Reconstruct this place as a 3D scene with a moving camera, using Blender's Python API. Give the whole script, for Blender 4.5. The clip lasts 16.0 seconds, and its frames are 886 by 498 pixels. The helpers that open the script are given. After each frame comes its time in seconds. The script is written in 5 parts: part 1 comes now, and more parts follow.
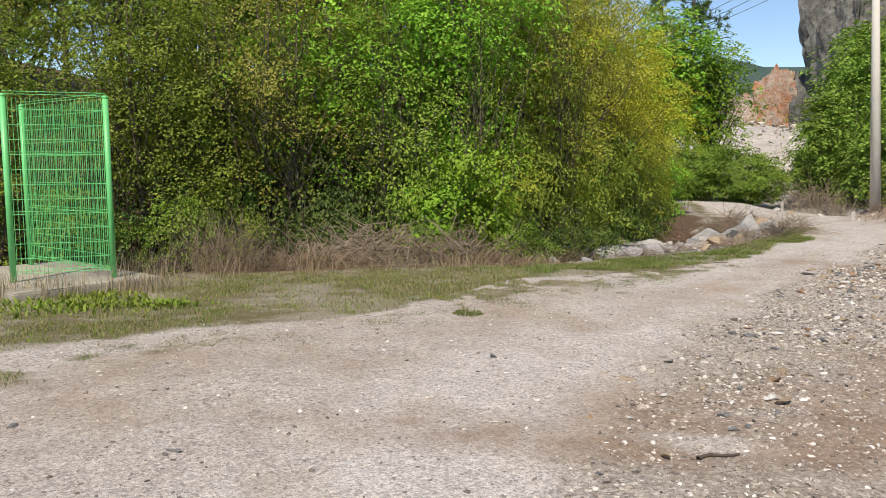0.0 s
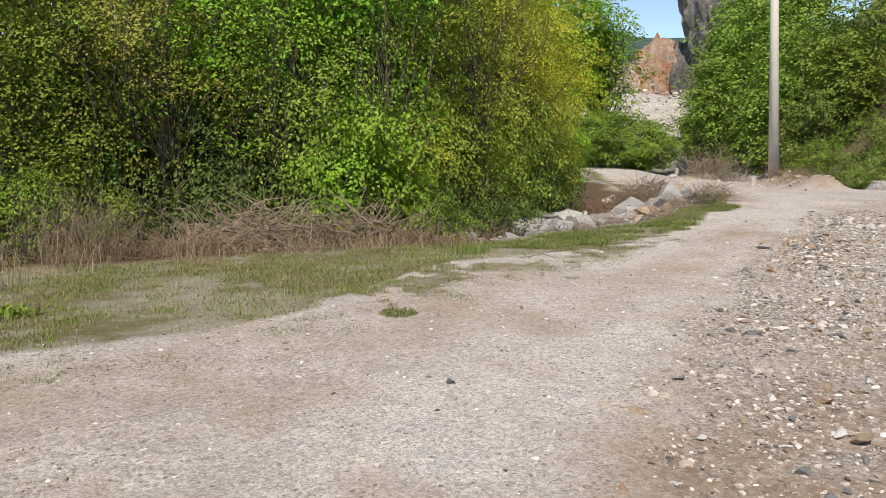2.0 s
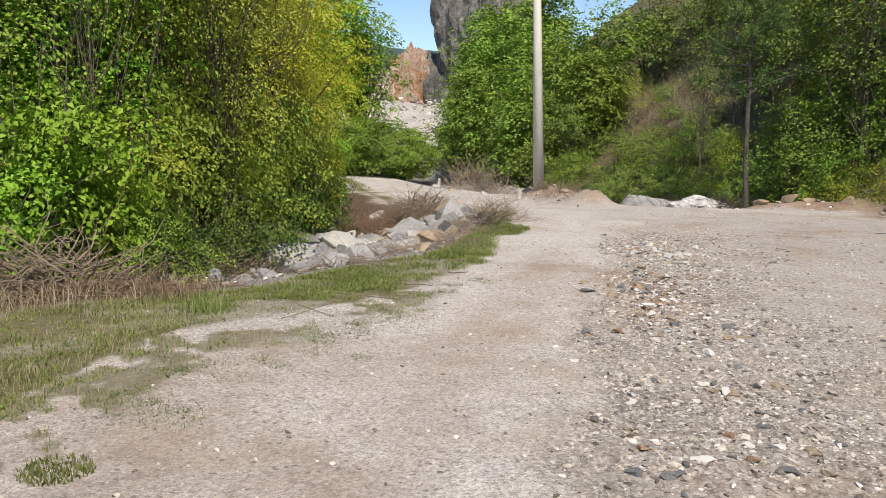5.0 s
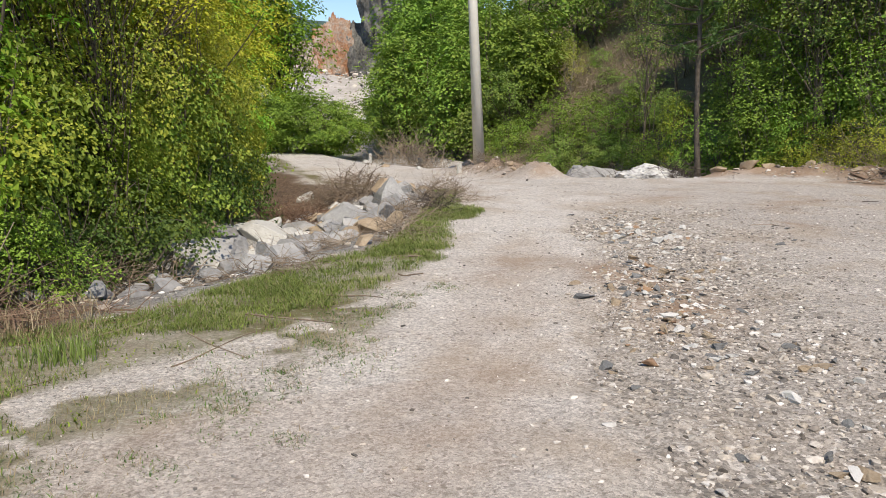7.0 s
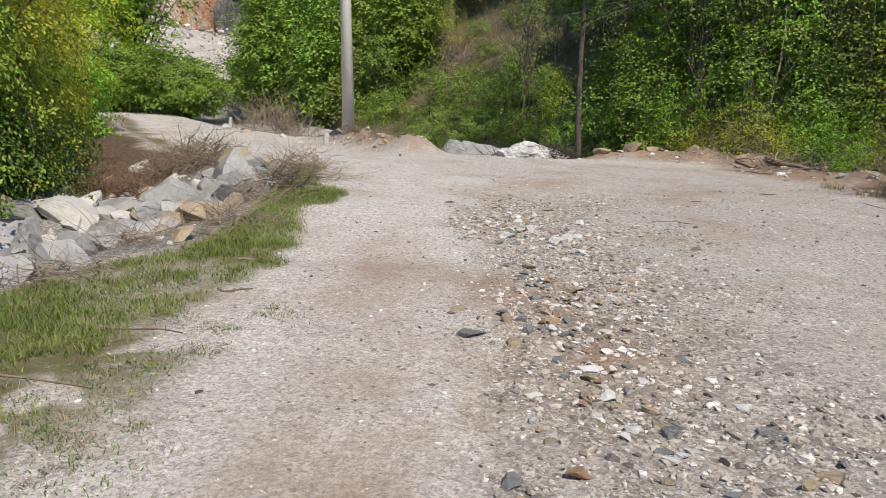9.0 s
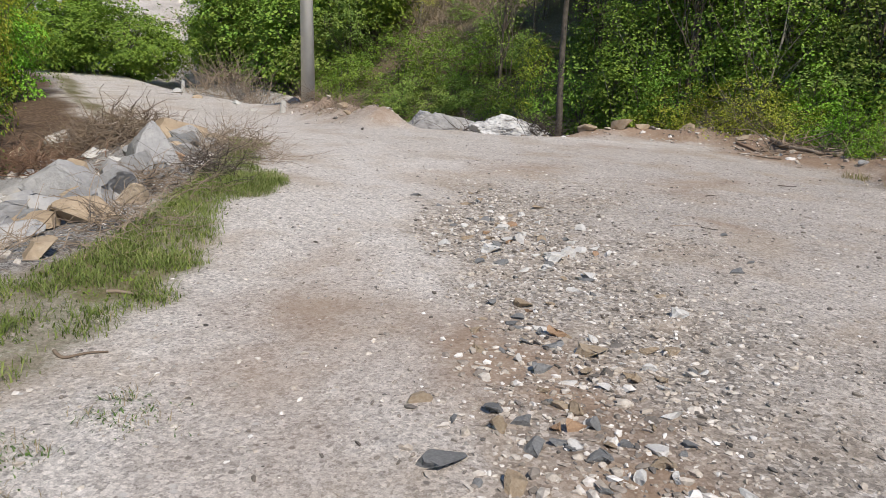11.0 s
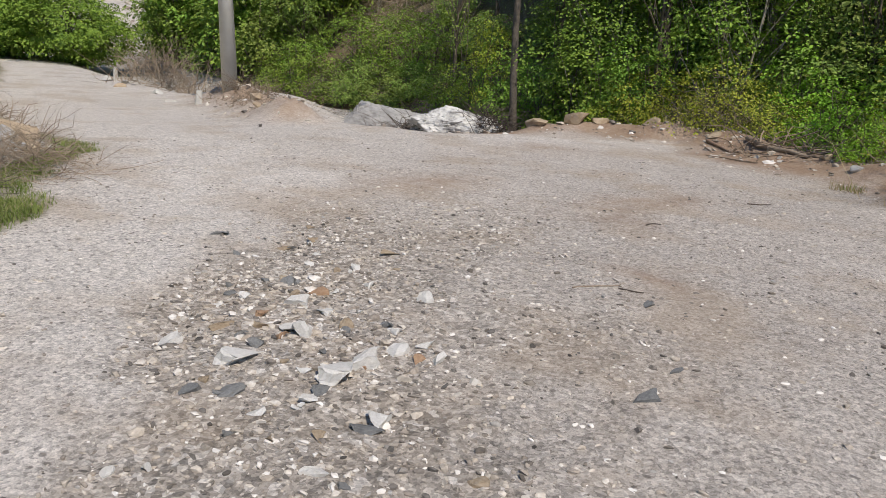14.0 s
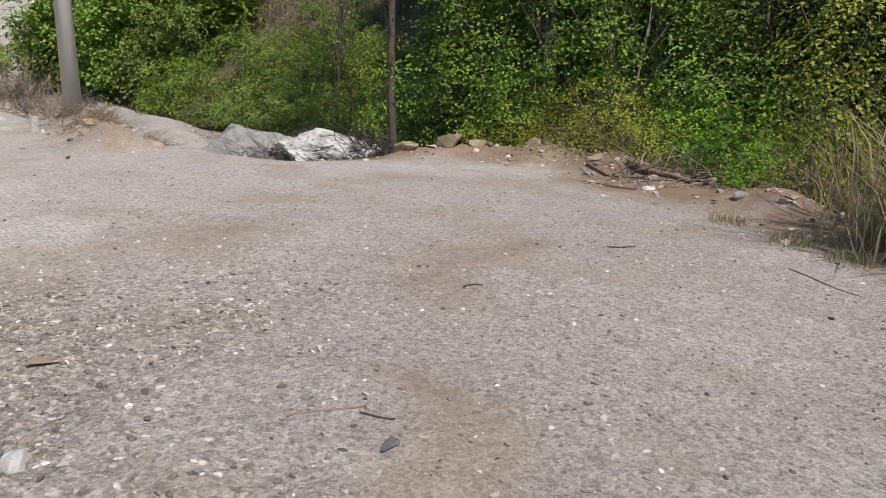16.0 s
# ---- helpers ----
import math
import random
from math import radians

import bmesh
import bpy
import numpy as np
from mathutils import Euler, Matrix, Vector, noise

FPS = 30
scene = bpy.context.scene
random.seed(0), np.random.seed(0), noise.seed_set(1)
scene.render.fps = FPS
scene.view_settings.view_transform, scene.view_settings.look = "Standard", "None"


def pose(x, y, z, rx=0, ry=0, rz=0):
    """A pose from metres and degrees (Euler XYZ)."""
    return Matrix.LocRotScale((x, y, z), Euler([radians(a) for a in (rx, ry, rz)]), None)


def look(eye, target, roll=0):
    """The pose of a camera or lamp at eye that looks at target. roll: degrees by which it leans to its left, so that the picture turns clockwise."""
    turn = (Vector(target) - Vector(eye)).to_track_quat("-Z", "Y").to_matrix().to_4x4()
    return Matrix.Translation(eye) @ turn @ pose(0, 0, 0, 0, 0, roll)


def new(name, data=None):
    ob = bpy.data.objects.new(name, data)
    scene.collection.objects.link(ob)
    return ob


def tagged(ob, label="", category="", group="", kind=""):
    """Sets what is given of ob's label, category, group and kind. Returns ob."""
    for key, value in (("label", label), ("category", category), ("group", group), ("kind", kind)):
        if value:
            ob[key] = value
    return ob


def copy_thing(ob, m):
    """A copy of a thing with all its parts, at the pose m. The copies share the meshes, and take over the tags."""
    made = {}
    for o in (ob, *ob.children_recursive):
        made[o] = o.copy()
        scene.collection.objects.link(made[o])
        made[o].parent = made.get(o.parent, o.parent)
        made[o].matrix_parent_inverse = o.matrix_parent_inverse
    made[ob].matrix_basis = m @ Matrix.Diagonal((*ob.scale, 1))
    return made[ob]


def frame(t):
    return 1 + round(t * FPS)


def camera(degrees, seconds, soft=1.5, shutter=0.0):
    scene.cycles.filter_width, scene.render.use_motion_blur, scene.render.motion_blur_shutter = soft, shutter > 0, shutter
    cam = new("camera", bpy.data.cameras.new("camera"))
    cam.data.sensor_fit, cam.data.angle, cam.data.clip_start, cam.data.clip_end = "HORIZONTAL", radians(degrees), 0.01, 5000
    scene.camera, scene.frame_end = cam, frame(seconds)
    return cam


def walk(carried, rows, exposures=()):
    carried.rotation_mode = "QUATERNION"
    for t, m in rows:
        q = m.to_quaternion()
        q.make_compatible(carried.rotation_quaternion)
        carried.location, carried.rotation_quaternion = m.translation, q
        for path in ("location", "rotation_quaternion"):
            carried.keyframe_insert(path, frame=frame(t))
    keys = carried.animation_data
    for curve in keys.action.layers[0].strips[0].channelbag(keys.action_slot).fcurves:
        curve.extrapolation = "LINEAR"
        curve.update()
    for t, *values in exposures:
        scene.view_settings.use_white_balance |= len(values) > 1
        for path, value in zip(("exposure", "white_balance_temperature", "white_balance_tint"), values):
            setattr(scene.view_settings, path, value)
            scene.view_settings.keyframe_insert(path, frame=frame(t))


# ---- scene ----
cam = camera(58.9, 16.0, 0.7)
PATH = [
    (0, (1.317, -1.406, 1.592), (1.014, 0.559, 1.377), -0.3),
    (0.5, (1.157, -1.012, 1.571), (0.852, 0.955, 1.372), 0.4),
    (1, (1.014, -0.563, 1.549), (0.919, 1.426, 1.368), 0.6),
    (1.5, (0.885, -0.107, 1.541), (0.798, 1.875, 1.285), -0.1),
    (2, (0.76, 0.318, 1.518), (0.74, 2.296, 1.224), -0.6),
    (2.5, (0.724, 0.76, 1.519), (0.718, 2.738, 1.218), -1.8),
    (3, (0.778, 1.254, 1.491), (0.885, 3.229, 1.196), 1.7),
    (3.5, (0.928, 1.746, 1.477), (1.095, 3.715, 1.17), 0.9),
    (4, (0.948, 2.193, 1.482), (1.272, 4.142, 1.171), 2.5),
    (4.5, (0.976, 2.659, 1.487), (1.534, 4.556, 1.183), 0.8),
    (5, (0.968, 3.116, 1.537), (1.556, 5.007, 1.259), 1.1),
    (5.2, (0.999, 3.289, 1.544), (1.755, 5.123, 1.29), 1.0),
    (7.3, (1.513, 5.289, 1.453), (2.273, 7.106, 1.101), -0.7),
    (7.5, (1.607, 5.447, 1.445), (2.394, 7.252, 1.096), -0.6),
    (8, (1.833, 5.825, 1.463), (2.706, 7.589, 1.109), 0.5),
    (8.5, (2.021, 6.251, 1.474), (3.052, 7.927, 1.116), 2.6),
    (8.7, (2.14, 6.416, 1.447), (3.167, 8.088, 1.056), 2.5),
    (10.8, (3.207, 8.073, 1.367), (4.307, 9.681, 0.915), 3.7),
    (11, (3.321, 8.218, 1.382), (4.414, 9.821, 0.896), 4.0),
    (11.5, (3.605, 8.542, 1.372), (4.744, 10.112, 0.885), 1.3),
    (12, (3.973, 8.752, 1.388), (5.122, 10.317, 0.909), 2.1),
    (12.5, (4.4, 9.0, 1.362), (5.675, 10.509, 1.046), 5.5),
    (13, (4.842, 9.17, 1.334), (6.11, 10.676, 0.98), 5.4),
    (13.5, (5.29, 9.411, 1.326), (6.547, 10.867, 0.779), 4.4),
    (14, (5.627, 9.542, 1.392), (6.735, 11.125, 0.875), 4.0),
    (14.5, (6.063, 9.737, 1.387), (7.246, 11.291, 0.957), 2.8),
    (15, (6.505, 9.865, 1.412), (7.674, 11.432, 0.988), 2.2),
    (15.5, (6.985, 10.044, 1.384), (8.275, 11.517, 0.974), 3.5),
    (16, (7.418, 10.193, 1.411), (8.671, 11.681, 0.947), 3.4),
]
walk(cam, [(t, look(e, g, r)) for t, e, g, r in PATH], [(0, 0.2, 6850, 11), (3, 0.24, 6850, 11), (5, 0.27, 6750, 11), (8, 0.22, 6600, 10), (11, 0.13, 6400, 11), (16, 0.02, 6450, 11)])
SUN_POWER = 4.0

# ---- world, sun, exposure ----
SUN_ELEV, SUN_AZ = radians(52), math.atan2(-0.12, -0.99)     # azimuth from +y towards +x
world = bpy.data.worlds.new("sky")
scene.world = world
world.use_nodes = True
wn, wl = world.node_tree.nodes, world.node_tree.links
sky = wn.new("ShaderNodeTexSky")
sky.sky_type, sky.sun_disc = "NISHITA", False
sky.sun_elevation, sky.sun_rotation = SUN_ELEV, SUN_AZ
sky.air_density, sky.dust_density, sky.ozone_density = 0.9, 0.05, 3.8
wn["Background"].inputs["Strength"].default_value = 0.13
wl.new(sky.outputs["Color"], wn["Background"].inputs["Color"])
sun = new("sun", bpy.data.lights.new("sun", "SUN"))
sun.data.energy, sun.data.angle, sun.data.color = SUN_POWER, radians(0.6), (1.0, 0.90, 0.76)
to_sun = Vector((math.sin(SUN_AZ) * math.cos(SUN_ELEV), math.cos(SUN_AZ) * math.cos(SUN_ELEV), math.sin(SUN_ELEV)))
sun.matrix_world = look(to_sun * 50, (0, 0, 0))


# ---- materials ----
class Nodes:
    """Short hand for building one node material."""

    def __init__(self, name):
        self.mat = bpy.data.materials.new(name)
        self.mat.use_nodes = True
        self.tree = self.mat.node_tree
        self.bsdf = self.tree.nodes["Principled BSDF"]
        self.out = self.tree.nodes["Material Output"]

    def add(self, kind, **inputs):
        node = self.tree.nodes.new(kind)
        for key, value in inputs.items():
            self.put(node.inputs[key.replace("_", " ")], value)
        return node

    def put(self, socket, value):
        if isinstance(value, bpy.types.NodeSocket):
            self.tree.links.new(value, socket)
        else:
            socket.default_value = value

    def where(self, kind="Object"):
        return self.add("ShaderNodeTexCoord").outputs[kind]

    def noise(self, scale, detail=4.0, rough=0.6, at=None):
        n = self.add("ShaderNodeTexNoise", Scale=scale, Detail=detail, Roughness=rough)
        if at is not None:
            self.put(n.inputs["Vector"], at)
        return n.outputs["Fac"]

    def cells(self, scale, at=None, what="Distance", feature="F1"):
        n = self.add("ShaderNodeTexVoronoi", Scale=scale)
        n.feature = feature
        if at is not None:
            self.put(n.inputs["Vector"], at)
        return n.outputs[what]

    def ramp(self, fac, *stops):
        n = self.add("ShaderNodeValToRGB", Fac=fac)
        el = n.color_ramp.elements
        while len(el) < len(stops):
            el.new(0.5)
        for e, (pos, col) in zip(el, stops):
            e.position = pos
            e.color = (*col, 1) if isinstance(col, tuple) else (col, col, col, 1)
        return n.outputs["Color"]

    def mix(self, fac, a, b, blend="MIX"):
        n = self.tree.nodes.new("ShaderNodeMix")
        n.data_type, n.blend_type = "RGBA", blend
        self.put(n.inputs[0], fac)
        for socket, v in ((n.inputs[6], a), (n.inputs[7], b)):
            self.put(socket, (*v, 1) if isinstance(v, tuple) else v)
        return n.outputs[2]

    def math(self, op, a, b=0.0):
        n = self.tree.nodes.new("ShaderNodeMath")
        n.operation = op
        self.put(n.inputs[0], a)
        self.put(n.inputs[1], b)
        return n.outputs[0]

    def bump(self, height, strength=0.5, distance=0.02):
        n = self.add("ShaderNodeBump", Height=height, Strength=strength, Distance=distance)
        self.put(self.bsdf.inputs["Normal"], n.outputs["Normal"])

    def done(self, color, rough=0.8, spec=0.3, metal=0.0):
        self.put(self.bsdf.inputs["Base Color"], (*color, 1) if isinstance(color, tuple) else color)
        self.put(self.bsdf.inputs["Roughness"], rough)
        self.put(self.bsdf.inputs["Metallic"], metal)
        self.put(self.bsdf.inputs["Specular IOR Level"], spec)
        return self.mat


def leaf_material(name, dark, mid, light, through_light=0.3, rough=0.55):
    """Leaves: a colour of its own for each leaf and each plant, with light passing through."""
    n = Nodes(name)
    island = n.add("ShaderNodeNewGeometry").outputs["Random Per Island"]
    plant = n.add("ShaderNodeObjectInfo").outputs["Random"]
    patch = n.noise(1.6, 3.0, 0.6, n.where("Object"))
    f = n.math("ADD", n.math("MULTIPLY", island, 0.38), n.math("MULTIPLY", patch, 0.62))
    col = n.ramp(f, (0.12, dark), (0.5, mid), (0.88, light))
    hsv = n.add("ShaderNodeHueSaturation", Color=col)
    n.put(hsv.inputs["Hue"], n.math("ADD", 0.485, n.math("MULTIPLY", plant, 0.03)))
    n.put(hsv.inputs["Value"], n.math("ADD", 0.8, n.math("MULTIPLY", plant, 0.4)))
    col = hsv.outputs["Color"]
    n.done(col, rough, 0.25)
    tr = n.add("ShaderNodeBsdfTranslucent", Color=n.mix(0.35, col, (0.24, 0.42, 0.04), "MIX"))
    m = n.add("ShaderNodeMixShader", Fac=through_light)
    n.tree.links.new(n.bsdf.outputs[0], m.inputs[1])
    n.tree.links.new(tr.outputs[0], m.inputs[2])
    n.tree.links.new(m.outputs[0], n.out.inputs["Surface"])
    return n.mat


def plain_rough(name, stops, scale=6.0, fine=40.0, bump=0.4, distance=0.02, rough=0.85, spec=0.25, fleck=None):
    """A mineral or woody surface: large stains, fine grain, relief."""
    n = Nodes(name)
    at = n.where("Object")
    rand = n.add("ShaderNodeObjectInfo").outputs["Random"]
    big, small = n.noise(scale, 6.0, 0.65, at), n.noise(fine, 5.0, 0.7, at)
    f = n.math("ADD", n.math("MULTIPLY", big, 0.6), n.math("ADD", n.math("MULTIPLY", small, 0.3), n.math("MULTIPLY", rand, 0.12)))
    col = n.ramp(f, *stops)
    if fleck:
        col = n.mix(n.ramp(n.noise(scale * 0.6, 3.0, 0.6, at), (0.58, 0.0), (0.74, 0.8)), col, fleck)
    n.bump(n.math("ADD", n.math("MULTIPLY", big, 0.7), n.math("MULTIPLY", small, 0.3)), bump, distance)
    return n.done(col, rough, spec)


LEAF_FRESH = leaf_material("fresh_green_leaves", (0.0854, 0.183, 0.0171), (0.244, 0.451, 0.039), (0.451, 0.671, 0.0854))
LEAF_MIX = leaf_material("mid_green_leaves", (0.0854, 0.14, 0.0195), (0.232, 0.336, 0.0439), (0.488, 0.573, 0.104))
LEAF_YELLOW = leaf_material("yellow_green_leaves", (0.23, 0.241, 0.0184), (0.55, 0.55, 0.045), (0.736, 0.713, 0.0862))
LEAF_TAN = leaf_material("tan_green_young_leaves", (0.161, 0.167, 0.0253), (0.368, 0.368, 0.0633), (0.598, 0.552, 0.138))
# dark green for weeds and shrubs; slope and thicket shade put into the colour
LEAF_DARK_SHADE = leaf_material("dark_and_shaded_leaves", (0.0338, 0.0675, 0.0162), (0.0878, 0.155, 0.0297), (0.203, 0.297, 0.0607), 0.15)
LEAF_HILL = leaf_material("hillside_leaves", (0.0675, 0.115, 0.0243), (0.189, 0.27, 0.0513), (0.392, 0.472, 0.108), 0.15)
LEAF_SLOPE = leaf_material("slope_green_leaves", (0.0671, 0.134, 0.0195), (0.195, 0.317, 0.0415), (0.39, 0.525, 0.0854), 0.18)
LEAF_OLIVE = leaf_material("olive_green_leaves", (0.149, 0.172, 0.0207), (0.368, 0.402, 0.046), (0.609, 0.621, 0.103))
NEEDLES = leaf_material("pine_needles", (0.03, 0.055, 0.018), (0.065, 0.115, 0.03), (0.15, 0.21, 0.055), 0.12)
GRASS = leaf_material("grass_blades", (0.085, 0.115, 0.028), (0.185, 0.235, 0.06), (0.36, 0.39, 0.13), 0.25)
STRAW = leaf_material("dry_straw", (0.30, 0.23, 0.12), (0.52, 0.42, 0.25), (0.70, 0.60, 0.40), 0.4, 0.7)
STALK = leaf_material("brown_dry_stalks", (0.20, 0.15, 0.09), (0.36, 0.285, 0.18), (0.50, 0.42, 0.29), 0.15, 0.7)
BARK = plain_rough("grey_brown_bark", ((0.3, (0.055, 0.043, 0.032)), (0.55, (0.14, 0.115, 0.088)), (0.75, (0.25, 0.22, 0.18))), 9, 60, 0.8, 0.03)
BARK_PALE = plain_rough("pale_grey_bark", ((0.3, (0.14, 0.12, 0.095)), (0.55, (0.28, 0.25, 0.20)), (0.75, (0.42, 0.39, 0.33))), 9, 60, 0.6, 0.02)
BARK_PINE = plain_rough("dark_pine_bark", ((0.3, (0.035, 0.03, 0.025)), (0.55, (0.10, 0.085, 0.068)), (0.75, (0.19, 0.165, 0.14))), 9, 50, 0.9, 0.03)
TWIG = plain_rough("dead_twigs", ((0.3, (0.11, 0.08, 0.055)), (0.5, (0.24, 0.185, 0.135)), (0.72, (0.42, 0.345, 0.26))), 3, 30, 0.3, 0.005)
TWIG_DARK = plain_rough("charred_twigs", ((0.3, (0.03, 0.025, 0.022)), (0.5, (0.075, 0.06, 0.05)), (0.72, (0.15, 0.125, 0.105))), 3, 30, 0.3, 0.005)
LITTER = plain_rough("dry_leaf_litter", ((0.3, (0.10, 0.06, 0.04)), (0.5, (0.22, 0.14, 0.095)), (0.72, (0.36, 0.26, 0.18))), 3, 30, 0.3, 0.005)
ROCK_GREY = plain_rough("grey_limestone", ((0.25, (0.16, 0.155, 0.15)), (0.5, (0.33, 0.325, 0.32)), (0.75, (0.52, 0.51, 0.49))), 2.2, 22, 0.7, 0.05, fleck=(0.42, 0.36, 0.27))
ROCK_BAND = plain_rough("banded_grey_rock", ((0.3, (0.09, 0.085, 0.08)), (0.45, (0.25, 0.245, 0.24)), (0.6, (0.42, 0.415, 0.405)), (0.75, (0.58, 0.57, 0.55))), 1.6, 9, 0.8, 0.05)
ROCK_PALE_BAND = plain_rough("pale_banded_rock", ((0.42, (0.09, 0.085, 0.08)), (0.49, (0.33, 0.325, 0.32)), (0.56, (0.58, 0.575, 0.56)), (0.75, (0.72, 0.71, 0.69))), 1.6, 9, 0.8, 0.05)
ROCK_WHITE = plain_rough("white_limestone", ((0.25, (0.34, 0.33, 0.31)), (0.5, (0.53, 0.52, 0.49)), (0.75, (0.70, 0.69, 0.66))), 2.2, 22, 0.7, 0.04)
ROCK_CHALK = plain_rough("chalky_white_stone", ((0.25, (0.44, 0.425, 0.40)), (0.5, (0.66, 0.64, 0.605)), (0.75, (0.80, 0.785, 0.75))), 6, 40, 0.6, 0.02)
ROCK_TAN = plain_rough("tan_sandstone", ((0.25, (0.22, 0.16, 0.10)), (0.5, (0.42, 0.33, 0.23)), (0.75, (0.58, 0.49, 0.38))), 2.5, 24, 0.7, 0.04)
ROCK_SLATE = plain_rough("blue_grey_slate", ((0.25, (0.10, 0.103, 0.104)), (0.5, (0.20, 0.203, 0.202)), (0.75, (0.34, 0.338, 0.33))), 5, 40, 0.6, 0.02)
ROCK_RUST = plain_rough("rusty_stone", ((0.25, (0.20, 0.115, 0.065)), (0.5, (0.36, 0.235, 0.15)), (0.75, (0.52, 0.36, 0.22))), 4, 30, 0.6, 0.02)
CONCRETE = plain_rough("weathered_concrete", ((0.25, (0.50, 0.48, 0.43)), (0.5, (0.62, 0.60, 0.54)), (0.75, (0.72, 0.70, 0.64))), 1.6, 60, 0.35, 0.006)
SLAB = plain_rough("mossy_concrete", ((0.25, (0.22, 0.20, 0.16)), (0.5, (0.40, 0.37, 0.31)), (0.75, (0.52, 0.49, 0.43))), 3, 60, 0.4, 0.01)
GREEN_PAINT = plain_rough("bright_green_paint", ((0.25, (0.10, 0.46, 0.14)), (0.5, (0.15, 0.60, 0.20)), (0.75, (0.22, 0.68, 0.28))), 4, 60, 0.15, 0.003, 0.4, 0.5)
CABLE = plain_rough("black_cable", ((0.3, (0.03, 0.03, 0.03)), (0.7, (0.06, 0.06, 0.06))), 5, 40, 0.1, 0.002)


def pebble_material(name="mixed_pebbles", tone=1.0):
    n = Nodes(name)
    r = n.add("ShaderNodeNewGeometry").outputs["Random Per Island"]
    stops = ((0.04, (0.12, 0.11, 0.10)), (0.22, (0.26, 0.225, 0.19)), (0.5, (0.41, 0.36, 0.30)), (0.8, (0.51, 0.465, 0.41)), (0.98, (0.68, 0.65, 0.61)))
    col = n.ramp(r, *[(p, tuple(c * tone for c in rgb)) for p, rgb in stops])
    f = n.noise(60, 4, 0.6, n.where("Object"))
    col = n.mix(0.5, col, n.ramp(f, (0.3, 0.25), (0.7, 0.75)), "OVERLAY")
    n.bump(f, 0.4, 0.005)
    return n.done(col, 0.85, 0.25)


def ground_material():
    """Crushed pale limestone, rough stony band, grass soil, litter and rubble, by the plan's own zones."""
    n = Nodes("gravel_ground")
    at = n.where("Object")

    def zone(name):
        a = n.add("ShaderNodeAttribute")
        a.attribute_name = name
        return a.outputs["Fac"]
    big, mid, small = n.noise(0.35, 5, 0.6, at), n.noise(2.3, 6, 0.65, at), n.noise(22, 6, 0.75, at)
    stone = n.cells(75, at, "Color")
    chip = n.cells(190, at, "Color")
    grit = n.noise(75, 5, 0.8, at)
    sep = n.add("ShaderNodeSeparateColor", Color=stone).outputs[0]
    sep2 = n.add("ShaderNodeSeparateColor", Color=chip).outputs[0]
    f = n.math("ADD", n.math("MULTIPLY", mid, 0.45), n.math("MULTIPLY", small, 0.55))
    gravel = n.ramp(f, (0.30, (0.335, 0.29, 0.245)), (0.5, (0.505, 0.458, 0.412)), (0.68, (0.655, 0.617, 0.57)))
    gravel = n.mix(n.math("MULTIPLY", zone("worn"), 0.55), gravel, (0.375, 0.34, 0.31))
    gravel = n.mix(n.math("MULTIPLY", zone("pale"), 0.65), gravel, (0.64, 0.60, 0.56))
    coarse = n.add("ShaderNodeSeparateColor", Color=n.cells(34, at, "Color")).outputs[1]
    tone = n.math("ADD", 0.36, n.math("ADD", n.math("MULTIPLY", sep, 0.62), n.math("ADD", n.math("MULTIPLY", sep2, 0.44), n.math("MULTIPLY", coarse, 0.30))))
    gravel = n.mix(1.0, gravel, tone, "MULTIPLY")
    gravel = n.mix(n.math("MULTIPLY", n.ramp(n.noise(0.8, 4, 0.6, at), (0.50, 0.0), (0.64, 1.0)), 0.40), gravel, (0.40, 0.30, 0.20))
    chips = n.add("ShaderNodeSeparateColor", Color=n.cells(21, at, "Color"))
    near_chip = n.ramp(n.cells(21, at, "Distance"), (0.20, 1.0), (0.34, 0.0))
    speck = n.math("MULTIPLY", near_chip, n.ramp(chips.outputs[0], (0.78, 0.0), (0.84, 0.8)))
    gravel = n.mix(speck, gravel, n.ramp(chips.outputs[2], (0.3, (0.17, 0.155, 0.14)), (0.7, (0.30, 0.27, 0.24)), (0.75, (0.68, 0.66, 0.63))))
    rough = n.ramp(coarse, (0.0, (0.11, 0.10, 0.088)), (0.3, (0.27, 0.235, 0.195)), (0.75, (0.42, 0.37, 0.315)), (1.0, (0.68, 0.645, 0.60)))
    rough = n.mix(1.0, rough, n.math("ADD", 0.6, n.math("MULTIPLY", sep, 0.75)), "MULTIPLY")
    rough = n.mix(n.ramp(mid, (0.48, 0.0), (0.68, 0.5)), rough, (0.36, 0.27, 0.18))
    rough = n.mix(0.35, rough, gravel)
    soil = n.ramp(n.math("ADD", n.math("MULTIPLY", small, 0.6), n.math("MULTIPLY", mid, 0.4)), (0.3, (0.10, 0.075, 0.045)), (0.5, (0.20, 0.16, 0.095)), (0.7, (0.31, 0.265, 0.17)))
    turf = n.mix(n.ramp(n.noise(26, 6, 0.8, at), (0.42, 0.0), (0.60, 0.8)), soil, (0.14, 0.165, 0.05))
    turf = n.mix(n.ramp(n.noise(13, 7, 0.85, at), (0.55, 0.0), (0.64, 0.6)), turf, gravel)
    litter = n.ramp(n.noise(14, 6, 0.75, at), (0.3, (0.055, 0.04, 0.028)), (0.5, (0.14, 0.095, 0.065)), (0.7, (0.27, 0.20, 0.145)))
    rubble = n.ramp(n.math("ADD", n.math("MULTIPLY", n.noise(0.5, 8, 0.8, at), 0.7), n.math("MULTIPLY", n.noise(3.5, 5, 0.8, at), 0.3)), (0.34, (0.34, 0.315, 0.29)), (0.5, (0.51, 0.475, 0.44)), (0.62, (0.66, 0.625, 0.59)))
